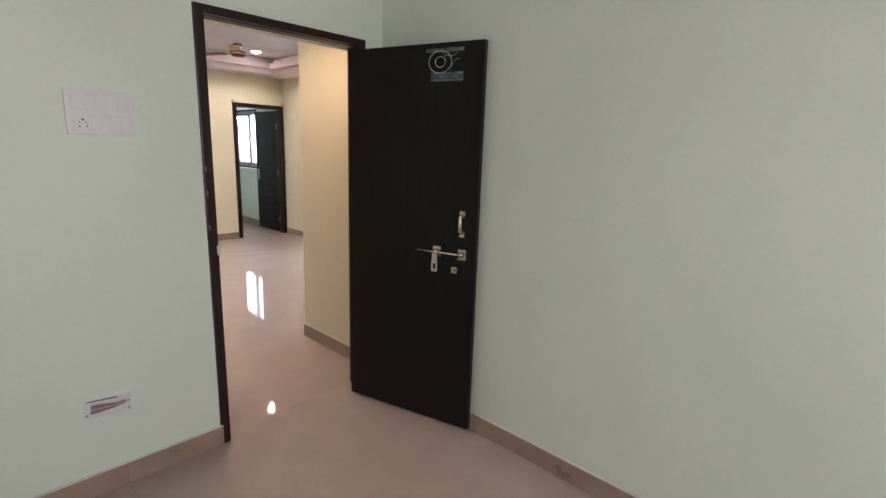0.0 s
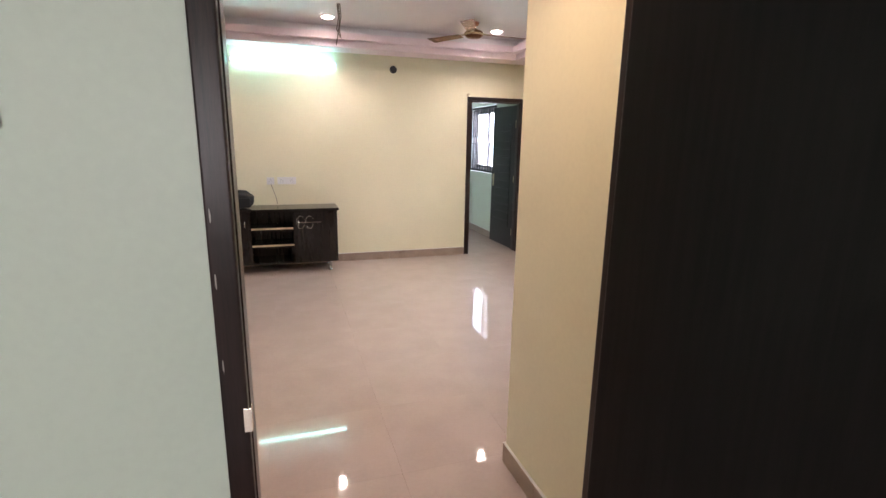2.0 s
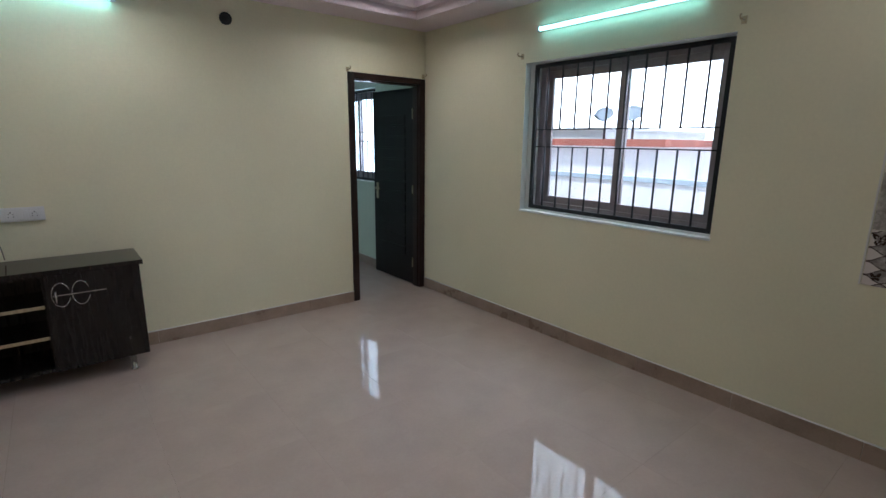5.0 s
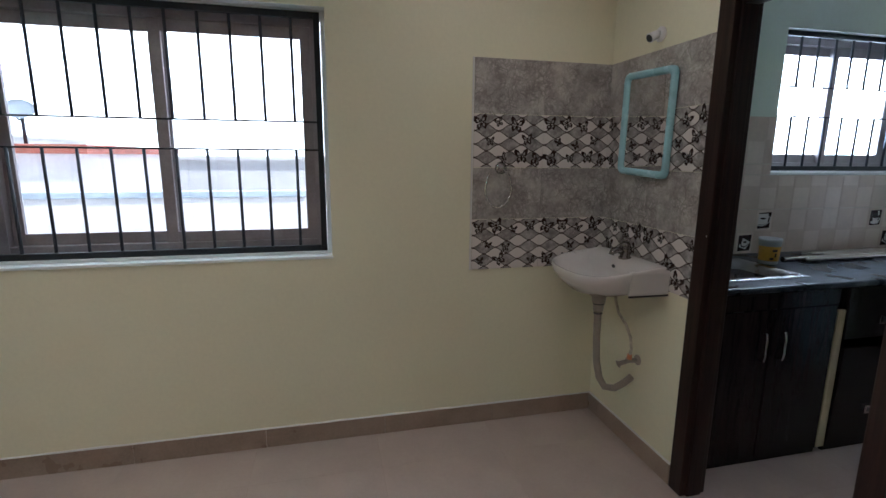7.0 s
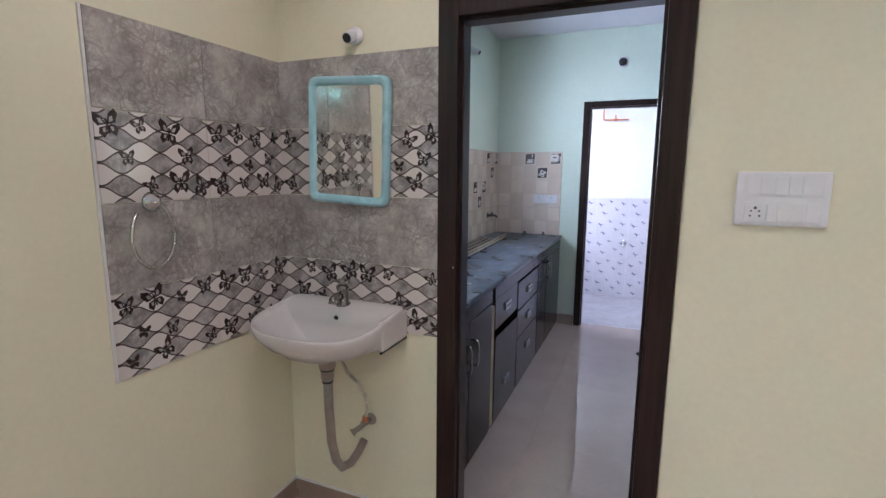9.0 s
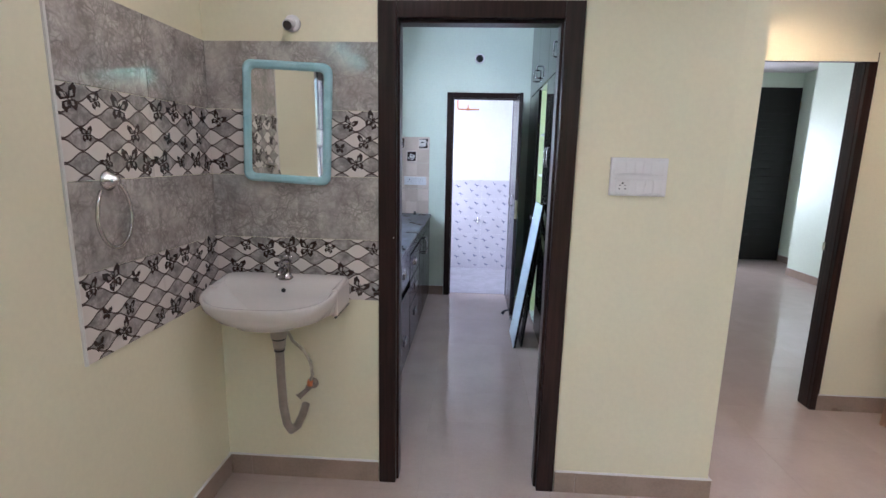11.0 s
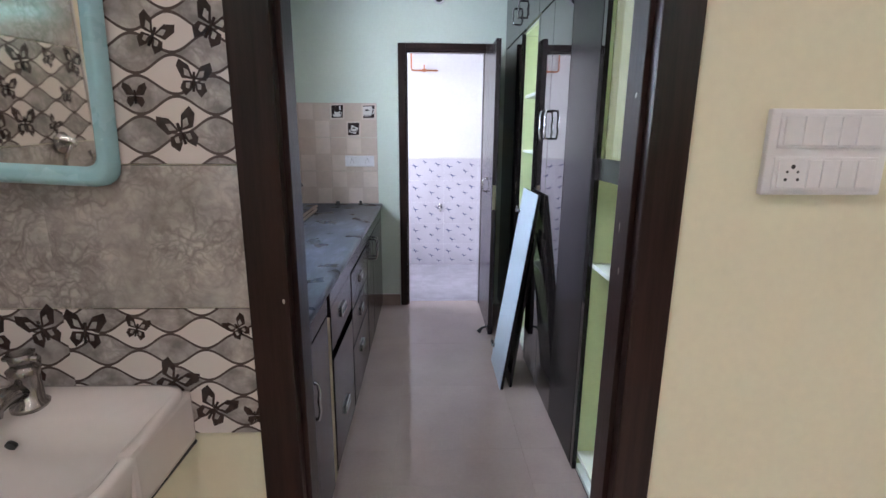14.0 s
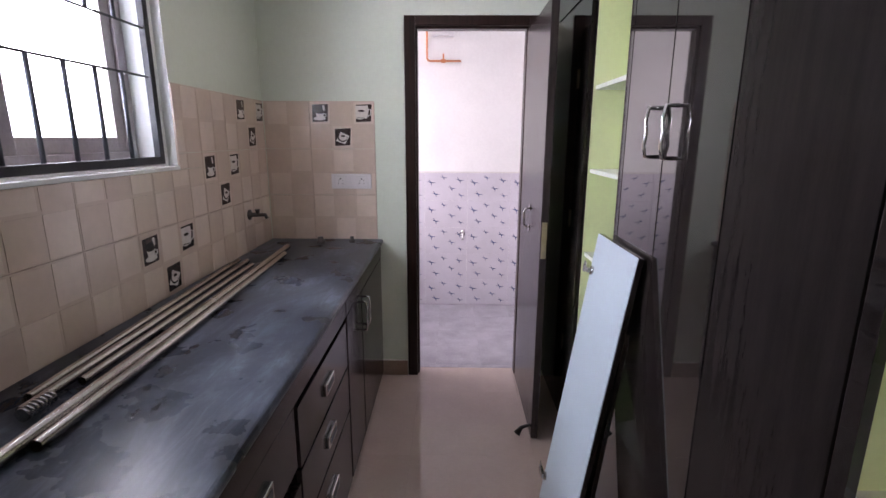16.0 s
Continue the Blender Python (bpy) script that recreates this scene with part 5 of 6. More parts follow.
# steel tubes lying on the worktop
def rod(a, c, r, label, mats=M_TUBEST):
    a, c = Vector(a), Vector(c)
    root = thing("steel_tube", tuple(a), label, "tube", "loose steel tubes")
    b = sweep(bmesh.new(), ((0, 0, 0), tuple((c - a) * 0.5), tuple(c - a)), r, 12, cap=False)
    sweep(b, ((0, 0, 0), tuple((c - a) * 0.5), tuple(c - a)), r * 0.85, 12, cap=False)
    part("tube", b, mats, root)
    return root


rod((1.945, -0.985, CT + 0.016), (2.005, -2.86, CT + 0.016), 0.0155, "long polished steel tube lying on the worktop")
rod((1.915, -1.10, CT + 0.014), (1.968, -2.70, CT + 0.014), 0.013, "long polished steel tube lying on the worktop")
rod((2.05, -1.22, CT + 0.013), (2.10, -2.55, CT + 0.013), 0.012, "thin steel tube lying on the worktop")
rod((2.085, -1.28, CT + 0.012), (2.15, -2.57, CT + 0.012), 0.011, "thin steel tube lying on the worktop")
rod((2.02, -1.36, CT + 0.012), (2.05, -2.48, CT + 0.012), 0.011, "thin steel tube lying on the worktop")
fl = thing("flexible_hose", (2.03, -1.20, CT), "short coiled steel hose on the worktop", "hose")
for k in range(7):
    part("coil", sweep(bmesh.new(), ((0.0, -0.012 * k, 0.016), (0.0, -0.012 * k - 0.007, 0.016)), 0.0155, 12), M_STEEL, fl)

# paint tub
tb = thing("plastic_tub", (1.949, -0.887, CT), "used white plastic tub with a yellow label", "tub")
tb.scale = (0.74, 0.74, 0.84)
part("body", spin(bmesh.new(), ((0.060, 0.0), (0.063, 0.003), (0.074, 0.150), (0.078, 0.152), (0.078, 0.166), (0.074, 0.168), (0.070, 0.165), (0.060, 0.012), (0.001, 0.010))), M_PLASTIC, tb)
b = bmesh.new()
la = []
for z in (0.022, 0.118):
    r = 0.0645 + (z - 0.003) * 0.075
    la.append([b.verts.new((r * math.cos(a), r * math.sin(a), z)) for a in (radians(60 + 7 * k) for k in range(34))])
for k in range(33):
    b.faces.new((la[0][k], la[0][k + 1], la[1][k + 1], la[1][k])).smooth = True
part("label", b, M_YLABEL, tb, "orange and yellow wrap-round label")
b = bmesh.new()
for a0, za, zb, wd in ((150, 0.085, 0.10, 26), (165, 0.05, 0.075, 10), (140, 0.03, 0.045, 20)):
    ring = []
    for z in (za, zb):
        r = 0.0655 + (z - 0.003) * 0.075
        ring.append([b.verts.new((r * math.cos(a), r * math.sin(a), z)) for a in (radians(a0 + wd * k / 4) for k in range(5))])
    for k in range(4):
        b.faces.new((ring[0][k], ring[0][k + 1], ring[1][k + 1], ring[1][k]))
part("label_marks", b, M_BLACK, tb, "dark bars of unreadable print")

# taps and pipe stubs on the kitchen wall
kt = thing("kitchen_tap", (E - 0.008, -2.84, 1.09), "small dark wall tap over the worktop", "tap")
part("flange", spin(bmesh.new(), ((0.028, 0.0), (0.028, -0.006), (0.012, -0.012), (0.012, -0.05), (0.001, -0.055)), axis="x"), M_DARKTAP, kt)
part("spout", sweep(bmesh.new(), ((-0.04, 0, 0), (-0.085, 0, 0.0), (-0.095, 0, -0.02)), 0.010, 10), M_DARKTAP, kt)
part("knob", sweep(bmesh.new(), ((-0.045, 0, 0.0), (-0.045, 0, 0.03)), (0.008, 0.014), 8), M_DARKTAP, kt)
for x, y, w in ((1.69, -3.06, 0.018), (1.87, -3.04, 0.026)):
    st = thing("gas_pipe_fitting", (x, y, CT), "small dark pipe fitting on the worktop", "pipe fitting")
    part("stub", spin(bmesh.new(), ((w, 0.0), (w, 0.012), (w * 0.6, 0.016), (w * 0.6, 0.035), (0.001, 0.036))), M_DARKTAP, st)

# exhaust fan in the wall opening
ef = thing("exhaust_fan", (E + 0.09, -1.685, 2.60), "black exhaust fan in a wall opening", "fan")
part("motor", spin(bmesh.new(), ((0.02, -0.07), (0.05, -0.065), (0.055, 0.0), (0.03, 0.02)), axis="x"), M_BLACK, ef)
part("ring", spin(bmesh.new(), ((0.125, -0.03), (0.15, -0.03), (0.15, 0.03), (0.125, 0.03)), axis="x"), M_BLACK, ef)
for k in range(5):
    b = B(-0.004, 0.004, 0.03, 0.12, -0.035, 0.035, 0.002)
    part("blade", move(b, pose(0.0, 0, 0, 72 * k, 0, 0) @ pose(0, 0, 0, 0, 22, 0)), M_BLACK, ef)
for s in (-1, 1):
    part("bracket", B(-0.01, 0.01, s * 0.145 - 0.0, s * 0.145 + s * 0.038, -0.02, 0.02) if s > 0 else B(-0.01, 0.01, -0.183, -0.145, -0.02, 0.02), M_BLACK, ef)

# tall cupboards along the west side
CX = 0.53


def carcass(y0, y1, z0, z1, inner, label, name="tall_cabinet"):
    yc = (y0 + y1) / 2
    root = thing(name, ((CX + KW) / 2, yc, z0), label, "cabinet", "kitchen wall of cupboards")
    xa, xb = KW - (CX + KW) / 2 + 0.003, CX - (CX + KW) / 2
    h = z1 - z0
    part("back", B(xa, xa + 0.008, y0 - yc + 0.018, y1 - yc - 0.018, 0.018, h - 0.018), inner, root)
    for ya, yb in ((y0 - yc, y0 - yc + 0.018), (y1 - yc - 0.018, y1 - yc)):
        sd = part("side", B(xa, xb - 0.019, ya, yb, 0.0, h), M_LAM, root)
        ia, ib = (yb, yb + 0.001) if ya < 0 else (ya - 0.001, ya)
        part("lining", B(xa + 0.009, xb - 0.022, ia + 0.0002 * (1 if ya < 0 else -1), ib + 0.0002 * (1 if ya < 0 else -1), 0.019, h - 0.019), inner, sd)
    part("base", B(xa, xb - 0.019, y0 - yc + 0.018, y1 - yc - 0.018, 0.0, 0.018), M_SHELF, root)
    part("top", B(xa, xb - 0.019, y0 - yc + 0.018, y1 - yc - 0.018, h - 0.018, h), inner, root)
    return root, xa, xb, yc


def front(root, xb, yc, z0, ya, yb, za, zb, mats=M_LAM, name="door"):
    return part(name, B(xb - 0.0185, xb, ya - yc + 0.0015, yb - yc - 0.0015, za - z0, zb - z0, 0.0015), mats, root)


# open unit beside the doorway
u, xa, xb, yc = carcass(-0.945, -0.112, 0.06, 2.10, M_GREEN, "black open cupboard with lime green lining and shelves")


def ul(y):
    return y - yc


for z in (0.13, 0.965):
    part("shelf", B(xa + 0.009, xb - 0.022, ul(-0.926), ul(-0.131), z - 0.06 - 0.009, z - 0.06 + 0.009, 0.001), M_SHELF, u, "pale green shelf board")
part("stile", B(xb - 0.0185, xb, ul(-0.9445), ul(-0.912), 0.0, 2.04, 0.001), M_LAM, u)
part("stile", B(xb - 0.0185, xb, ul(-0.357), ul(-0.1125), 0.0, 2.04, 0.001), M_LAM, u)
part("middle_rail", B(xb - 0.0185, xb + 0.003, ul(-0.911), ul(-0.652), 1.303 - 0.06, 1.380 - 0.06, 0.001), M_LAM, u)
part("middle_rail", B(xb - 0.0185, xb + 0.014, ul(-0.651), ul(-0.358), 1.298 - 0.06, 1.378 - 0.06, 0.001), M_LAM, u)
part("top_rail", B(xb - 0.0185, xb, ul(-0.911), ul(-0.358), 1.98, 2.04, 0.001), M_LAM, u)
part("shelf", B(xa + 0.009, xb - 0.03, ul(-0.926), ul(-0.131), 1.33 - 0.06, 1.35 - 0.06), M_GREEN, u)
part("shelf", B(xa + 0.009, xb - 0.10, ul(-0.926), ul(-0.131), 1.79 - 0.06, 1.806 - 0.06), M_SHELF, u, "pale green shelf board")
for ya, yb, xo in ((-0.911, -0.600, 0.030), (-0.625, -0.358, 0.040)):
    pn = part("sliding_pane", B(xb - xo - 0.004, xb - xo, ul(ya), ul(yb), 1.355 - 0.06, 2.03 - 0.06), M_AMBER, u, "amber tinted sliding glass pane")
    pn.visible_shadow = False

# gloss black tall doors
u, xa, xb, yc = carcass(-1.998, -0.948, 0.06, 2.10, M_GREEN, "black gloss tall cupboard with closed doors")
front(u, xb, yc, 0.06, -1.997, -1.955, 0.06, 2.098, name="panel")
front(u, xb, yc, 0.06, -1.324, -0.949, 0.06, 2.098, M_LAMS)
for ya, yb, s in ((-1.650, -1.326, -1), (-1.953, -1.652, 1)):
    f = front(u, xb, yc, 0.06, ya, yb, 0.06, 2.098, M_LAMG)
    bow_handle(f, xb, (ya + 0.055 if s < 0 else yb - 0.055) - yc, 1.51 - 0.06, 1, 0.135)
# narrow open unit with its door taken off
u, xa, xb, yc = carcass(-2.47, -2.001, 0.06, 2.10, M_GREEN, "narrow open cupboard lined in lime green, its door taken off")
for z in (0.55, 0.98, 1.355, 1.705):
    part("shelf", B(xa + 0.009, xb - 0.03, -0.213, 0.213, z - 0.069, z - 0.051, 0.001), M_SHELF, u, "pale green shelf board")
u, xa, xb, yc = carcass(-3.155, -2.473, 0.06, 2.10, M_GREEN, "black tall cupboard behind the utility door")
front(u, xb, yc, 0.06, -3.154, -2.474, 0.06, 2.098)
for y0, y1 in ((-0.945, -0.112), (-1.998, -0.948), (-3.155, -2.001)):
    u, xa, xb, yc = carcass(y0, y1, 2.105, 2.775, M_GREEN, "black gloss loft cupboard under the ceiling", "loft_cabinet")
    ym = (y0 + y1) / 2
    for ya, yb, s in ((y0, ym, 1), (ym, y1, -1)):
        f = front(u, xb, yc, 2.105, ya, yb, 2.107, 2.773)
        bow_handle(f, xb, (yb - 0.10 if s > 0 else ya + 0.10) - yc, 0.14, 1, 0.10)
pl = thing("plinth", (0.478, -1.63, 0), "black plinth under the cupboards", "plinth")
part("plinth", B(-0.009, 0.009, -1.52, 1.52, 0.0, 0.06), M_LAM, pl)

# loose cupboard door leaning on the cupboards
bd = thing("loose_door", (0.724, -1.875, 0.0, 0, -8.3, 0), "unhung cupboard door leaning, white inside and black outside", "cabinet door")
part("panel", B(-0.018, -0.0005, -0.195, 0.195, 0.004, 1.160, 0.0015), M_LAM, bd)
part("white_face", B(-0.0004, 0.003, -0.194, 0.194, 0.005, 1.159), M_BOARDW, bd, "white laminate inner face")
for z in (0.12, 1.02):
    hg = part("hinge", spin(bmesh.new(), ((0.017, 0.0), (0.017, 0.006), (0.001, 0.007)), axis="x"), M_STEEL, bd, "steel concealed hinge")
    hg.location = (0.003, -0.172, z)
    part("hinge_arm", bx(B(0.004, 0.020, -0.055, 0.005, -0.009, 0.009, 0.002), 0.010, 0.014, -0.070, -0.045, -0.02, 0.02, 0.001), M_STEEL, hg)
bd2 = thing("loose_panel", (0.662, -1.86, 0.0, 0, -6.6, 0), "black loose board standing behind the unhung door", "board")
part("board", B(-0.012, 0.004, -0.15, 0.15, 0.003, 0.90, 0.0015), M_LAM, bd2)

# ---- utility ----
ut = thing("utility_tap", (1.0, -4.512, 0.67, 0, 0, 180), "small chrome tap on the utility wall", "tap")
part("flange", spin(bmesh.new(), ((0.026, 0.0), (0.026, -0.005), (0.012, -0.01), (0.012, -0.06), (0.001, -0.062)), axis="y"), M_CHROME, ut)
part("spout", sweep(bmesh.new(), ((0, -0.05, 0), (0, -0.085, -0.005), (0, -0.095, -0.04)), 0.010, 8), M_CHROME, ut)
part("knob", sweep(bmesh.new(), ((0, -0.045, 0.0), (0, -0.045, 0.04)), (0.008, 0.015), 8), M_CHROME, ut)
pp = thing("copper_pipe", (1.31, -4.50, 2.115), "orange copper pipe with a valve on the wall", "pipe")
part("pipe", sweep(bmesh.new(), ((0, 0, 0.68), (0, 0, 0.02), (-0.01, 0, 0.004), (-0.03, 0, 0.0), (-0.28, 0, 0.0)), 0.008, 8), M_COPPER, pp)
part("valve", bx(B(-0.155, -0.115, -0.012, 0.02, -0.014, 0.014, 0.004), -0.142, -0.128, 0.0, 0.015, 0.0, 0.055, 0.003), M_COPPER, pp)
mb = thing("meter_box", (1.18, -4.50, 2.42), "pale plastic box on the utility wall", "box")
part("box", B(-0.09, 0.09, -0.018, 0.06, -0.12, 0.12, 0.006), M_PLASTIC, mb)

# ---- outside the entrance ----
solid("floor_corridor", B(-5.6, W - 0.12, 1.5, 7.5, -0.14, -0.001), M_CORRIDOR, "bluish grey corridor floor", "floor")
# the opening is made up, kept out of view to let light into the corridor
wall("wall_corridor_far", "x", -5.72, -5.6, 1.5, 7.5, -0.14, 2.95, [(1.8, 2.8, 1.1, 2.5)], M_HOUSE, M_WHITE, M_WHITE, "white corridor wall with an unseen opening added for daylight")
wall("wall_corridor_south", "y", 1.4, 1.5, -5.72, W - 0.12, -0.14, 2.95, [], M_HOUSE, M_WHITE, M_WHITE, "white corridor end wall")
wall("wall_corridor_east", "x", W - 0.12, W, N + 0.12, 7.5, -0.14, 2.95, [], M_WHITE, M_WHITE, M_WHITE, "white corridor side wall")
solid("ceiling_corridor", B(-5.72, W - 0.12, 1.5, 7.5, 2.80, 2.94), M_WHITE, "white corridor ceiling", "ceiling")


def gate(m, w, h):
    root = thing("iron_gate", m, "black iron bar gate standing open", "gate")
    for q in ((0, 0.03, 0.02, h), (w - 0.03, w, 0.02, h), (0.03, w - 0.03, 0.02, 0.05), (0.03, w - 0.03, h - 0.03, h)):
        part("gate_frame", B(q[0], q[1], -0.012, 0.012, q[2], q[3], 0.002), M_IRON, root)
    for z0, z1 in ((0.80, 1.12), (0.42, 0.52)):
        part("lock_plate", B(0.03, w - 0.03, -0.004, 0.004, z0, z1), M_IRON, root, "solid black lock panel")
    for k in range(1, 6):
        x = 0.03 + (w - 0.06) * k / 6
        part("bar", sweep(bmesh.new(), ((x, 0, 0.05), (x, 0, h - 0.03)), 0.006, 6), M_IRON, root)
    for k in range(1, 13):
        z = 0.05 + (h - 0.08) * k / 13
        part("cross_bar", sweep(bmesh.new(), ((0.03, 0.004, z), (w - 0.03, 0.004, z)), 0.004, 6), M_IRON, root)


gate((-3.50, 4.16, 0, 0, 0, 132), 0.72, 2.03)

rk = thing("shoe_rack", (-4.45, 5.55, 0, 0, 0, 90), "black open shoe rack in the corridor", "rack")
for y in (-0.75, 0.75):
    for x in (-0.15, 0.15):
        part("post", B(x - 0.015, x + 0.015, y - 0.015, y + 0.015, 0.0, 2.0, 0.002), M_IRON, rk)
for z in (0.75, 1.10, 1.45, 1.85):
    part("shelf", B(-0.165, 0.165, -0.765, 0.765, z, z + 0.02, 0.002), M_IRON, rk)
part("back_panel", B(0.167, 0.175, -0.765, 0.765, 0.70, 2.0, 0.001), M_IRON, rk)
random.seed(4)
for z in (0.77, 1.12, 1.47):
    for k in range(6):
        y = -5.05 + 0.23 * k
        sh = thing("shoe", (y, 5.52, z, 0, 0, 90 + random.uniform(-12, 12)), "worn cloth shoe on the rack", "shoe", "shoes on the rack")
        b = bmesh.new()
        bmesh.ops.create_uvsphere(b, u_segments=12, v_segments=8, radius=1.0)
        for v in b.verts:
            lift = 0.55 + 0.45 * (0.5 - 0.5 * math.tanh(3 * v.co.x))
            v.co = Vector((v.co.x * 0.13, v.co.y * 0.048, max(0.012, (v.co.z * 0.5 + 0.5) * 0.12 * lift)))
        for f in b.faces:
            f.smooth = True
        part("upper", b, random.choice((M_SHOE1, M_SHOE2, M_SHOE2, M_BAG)), sh)
        part("sole", B(-0.128, 0.125, -0.042, 0.042, 0.0, 0.014, 0.005), M_PALECLOTH, sh)
for y, s in ((-4.55, 1.0), (-4.15, 0.85)):
    sa = thing("sack", (y, 5.45, 0), "pale blue plastic sack on the corridor floor", "sack")
    b = bmesh.new()
    bmesh.ops.create_uvsphere(b, u_segments=18, v_segments=12, radius=1.0)
    for v in b.verts:
        v.co = Vector((v.co.x * 0.19 * s, v.co.y * 0.21 * s, (v.co.z * 0.5 + 0.5) * 0.55 * s)) * (1 + 0.12 * noise.noise(v.co * 2.5))
        v.co.z = max(0.0, v.co.z)
    for f in b.faces:
        f.smooth = True
    part("sack_body", b, M_PALECLOTH, sa)
pt = thing("potted_plant", (-4.02, 5.0, 0), "small green plant in a terracotta pot", "plant")
part("pot", spin(bmesh.new(), ((0.09, 0.0), (0.13, 0.22), (0.14, 0.22), (0.14, 0.26), (0.12, 0.26), (0.11, 0.24), (0.001, 0.235))), M_TERRA, pt)
b = bmesh.new()
for k in range(60):
    a, t = random.uniform(0, 6.28), random.uniform(0.1, 1)
    c = Vector((math.cos(a) * 0.16 * t, math.sin(a) * 0.16 * t, 0.27 + 0.30 * (1 - t * t) * random.uniform(0.5, 1)))
    d = Vector((math.cos(a), math.sin(a), random.uniform(-0.3, 0.6))).normalized() * 0.055
    e = d.cross(Vector((0, 0, 1))).normalized() * 0.022
    q = [b.verts.new(p) for p in (c - d, c + e, c + d, c - e)]
    b.faces.new(q)
part("leaves", b, M_LEAF, pt)
for k in range(6):
    a = k * 1.05
    part("stem", sweep(bmesh.new(), ((0, 0, 0.22), (0.05 * math.cos(a), 0.05 * math.sin(a), 0.38), (0.10 * math.cos(a), 0.10 * math.sin(a), 0.46)), 0.004, 5), M_LEAF, pt)
cl = thing("bunting", (-4.35, 4.9, 2.45, 0, 0, 90), "pale cloth flags hung across the corridor", "bunting")
part("string", sweep(bmesh.new(), ((0, -0.9, 0.352), (0, -0.9, 0.03), (0, 0, -0.03), (0, 0.9, 0.03), (0, 0.9, 0.352)), 0.004, 6), M_WIRE, cl)
for k in range(9):
    y = -0.8 + 0.2 * k
    b = bmesh.new()
    z = -0.03 + 0.05 * (y / 0.9) ** 2
    vs = [b.verts.new(p) for p in ((-0.002, y - 0.08, z), (-0.002, y + 0.08, z), (0.0, y, z - 0.2), (0.002, y - 0.08, z), (0.002, y + 0.08, z), (0.004, y, z - 0.2))]
    for q in ((0, 1, 2), (5, 4, 3), (0, 3, 4, 1), (1, 4, 5, 2), (2, 5, 3, 0)):
        b.faces.new([vs[i] for i in q])
    part("flag", b, M_PALECLOTH, cl)

# ---- outdoors, seen through the windows ----
solid("ground", B(-400, 600, -500, 500, -7.2, -7.0), M_GROUND, "dusty ground far below the windows", "ground")


def house(name, x0, x1, y0, y1, z1, mats, label, band=None, wins=0):
    root = thing(name, ((x0 + x1) / 2, (y0 + y1) / 2, -7.0), label, "house")
    cx, cy = (x0 + x1) / 2, (y0 + y1) / 2
    part("wall", B(x0 - cx, x1 - cx, y0 - cy, y1 - cy, 0, z1 + 7), mats, root)
    if band:
        part("roof_edge", B(x0 - cx - 0.25, x1 - cx + 0.25, y0 - cy - 0.25, y1 - cy + 0.25, z1 + 7.001, z1 + 7.15, 0.01), band, root)
    for k in range(wins):
        y = y0 - cy + (k + 0.5) * (y1 - y0) / wins
        w = part("window", B(x0 - cx - 0.05, x0 - cx - 0.002, y - 0.5, y + 0.5, z1 + 7 - 1.9, z1 + 7 - 0.8), M_ALU, root)
        part("pane", B(x0 - cx - 0.06, x0 - cx - 0.051, y - 0.43, y + 0.43, z1 + 7 - 1.83, z1 + 7 - 0.87), M_SHEET, w)
    return root


house("terrace_house", 5.5, 14.0, -6.0, 9.5, 0.25, M_HOUSE, "flat-roofed white house close by")
t = thing("parapet", (5.5, 1.75, 0.251), "white terrace parapet with a blue-grey coping", "parapet")
part("wall", B(0.0, 0.12, -7.7, 7.7, 0.0, 0.75), M_HOUSE, t)
part("coping", B(-0.04, 0.16, -7.75, 7.75, 0.751, 0.82, 0.01), M_SHEET, t)
house("terrace_room", 9.0, 13.5, 5.4, 9.2, 1.45, M_HOUSE, "white terrace room with a red roof edge", M_REDROOF, 2)
house("far_house", 22.0, 34.0, -4.0, 12.0, 1.25, M_HOUSE, "white house with a flat roof", M_HOUSE, 0)
house("far_house", 20.0, 30.0, -26.0, -9.0, 2.0, M_HOUSE, "white house with rows of windows", M_REDROOF, 5)
house("far_house", 26.0, 40.0, 18.0, 40.0, 2.3, M_HOUSE, "white house further off", M_HOUSE, 6)
for y in (6.55, 7.3):
    ds = thing("satellite_dish", (9.9, y, 1.601), "grey satellite dish on a roof", "satellite dish", "roof dishes")
    part("mast", sweep(bmesh.new(), ((0, 0, 0), (0, 0, 0.5)), 0.03, 8), M_IRONTHIN, ds)
    part("dish", move(spin(bmesh.new(), ((0.001, 0.0), (0.12, 0.02), (0.22, 0.07), (0.223, 0.073), (0.12, 0.03), (0.001, 0.015))), pose(-0.05, 0, 0.55, 0, -50, 20)), M_SHEET, ds)
    part("feed_arm", sweep(bmesh.new(), ((-0.05, 0, 0.40), (-0.5, 0.1, 0.62)), 0.012, 6), M_IRONTHIN, ds)


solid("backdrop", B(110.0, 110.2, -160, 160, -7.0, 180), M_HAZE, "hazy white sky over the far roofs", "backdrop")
# Unseen slab added outside so no direct sun falls into the bedroom
solid("sunshade", B(-3.15, -0.95, -6.72, -5.922, 2.22, 2.32), M_HOUSE, "unseen white slab added to keep sun out of the bedroom", "sunshade")


# ---- tiles ----
def shared(name, me, m, parent):
    ob = new(name, me)
    ob.parent = parent
    ob.matrix_world = m
    return ob


by_name = bpy.data.objects
plain_me = mesh_of("tile", B(-0.1865, 0.1865, -0.006, 0.0, -0.1315, 0.1315, 0.0012), M_MARBLE)
ogee_me = mesh_of("tile", B(-0.1865, 0.1865, -0.006, 0.0, -0.1315, 0.1315, 0.0012), M_OGEE)
b = bmesh.new()
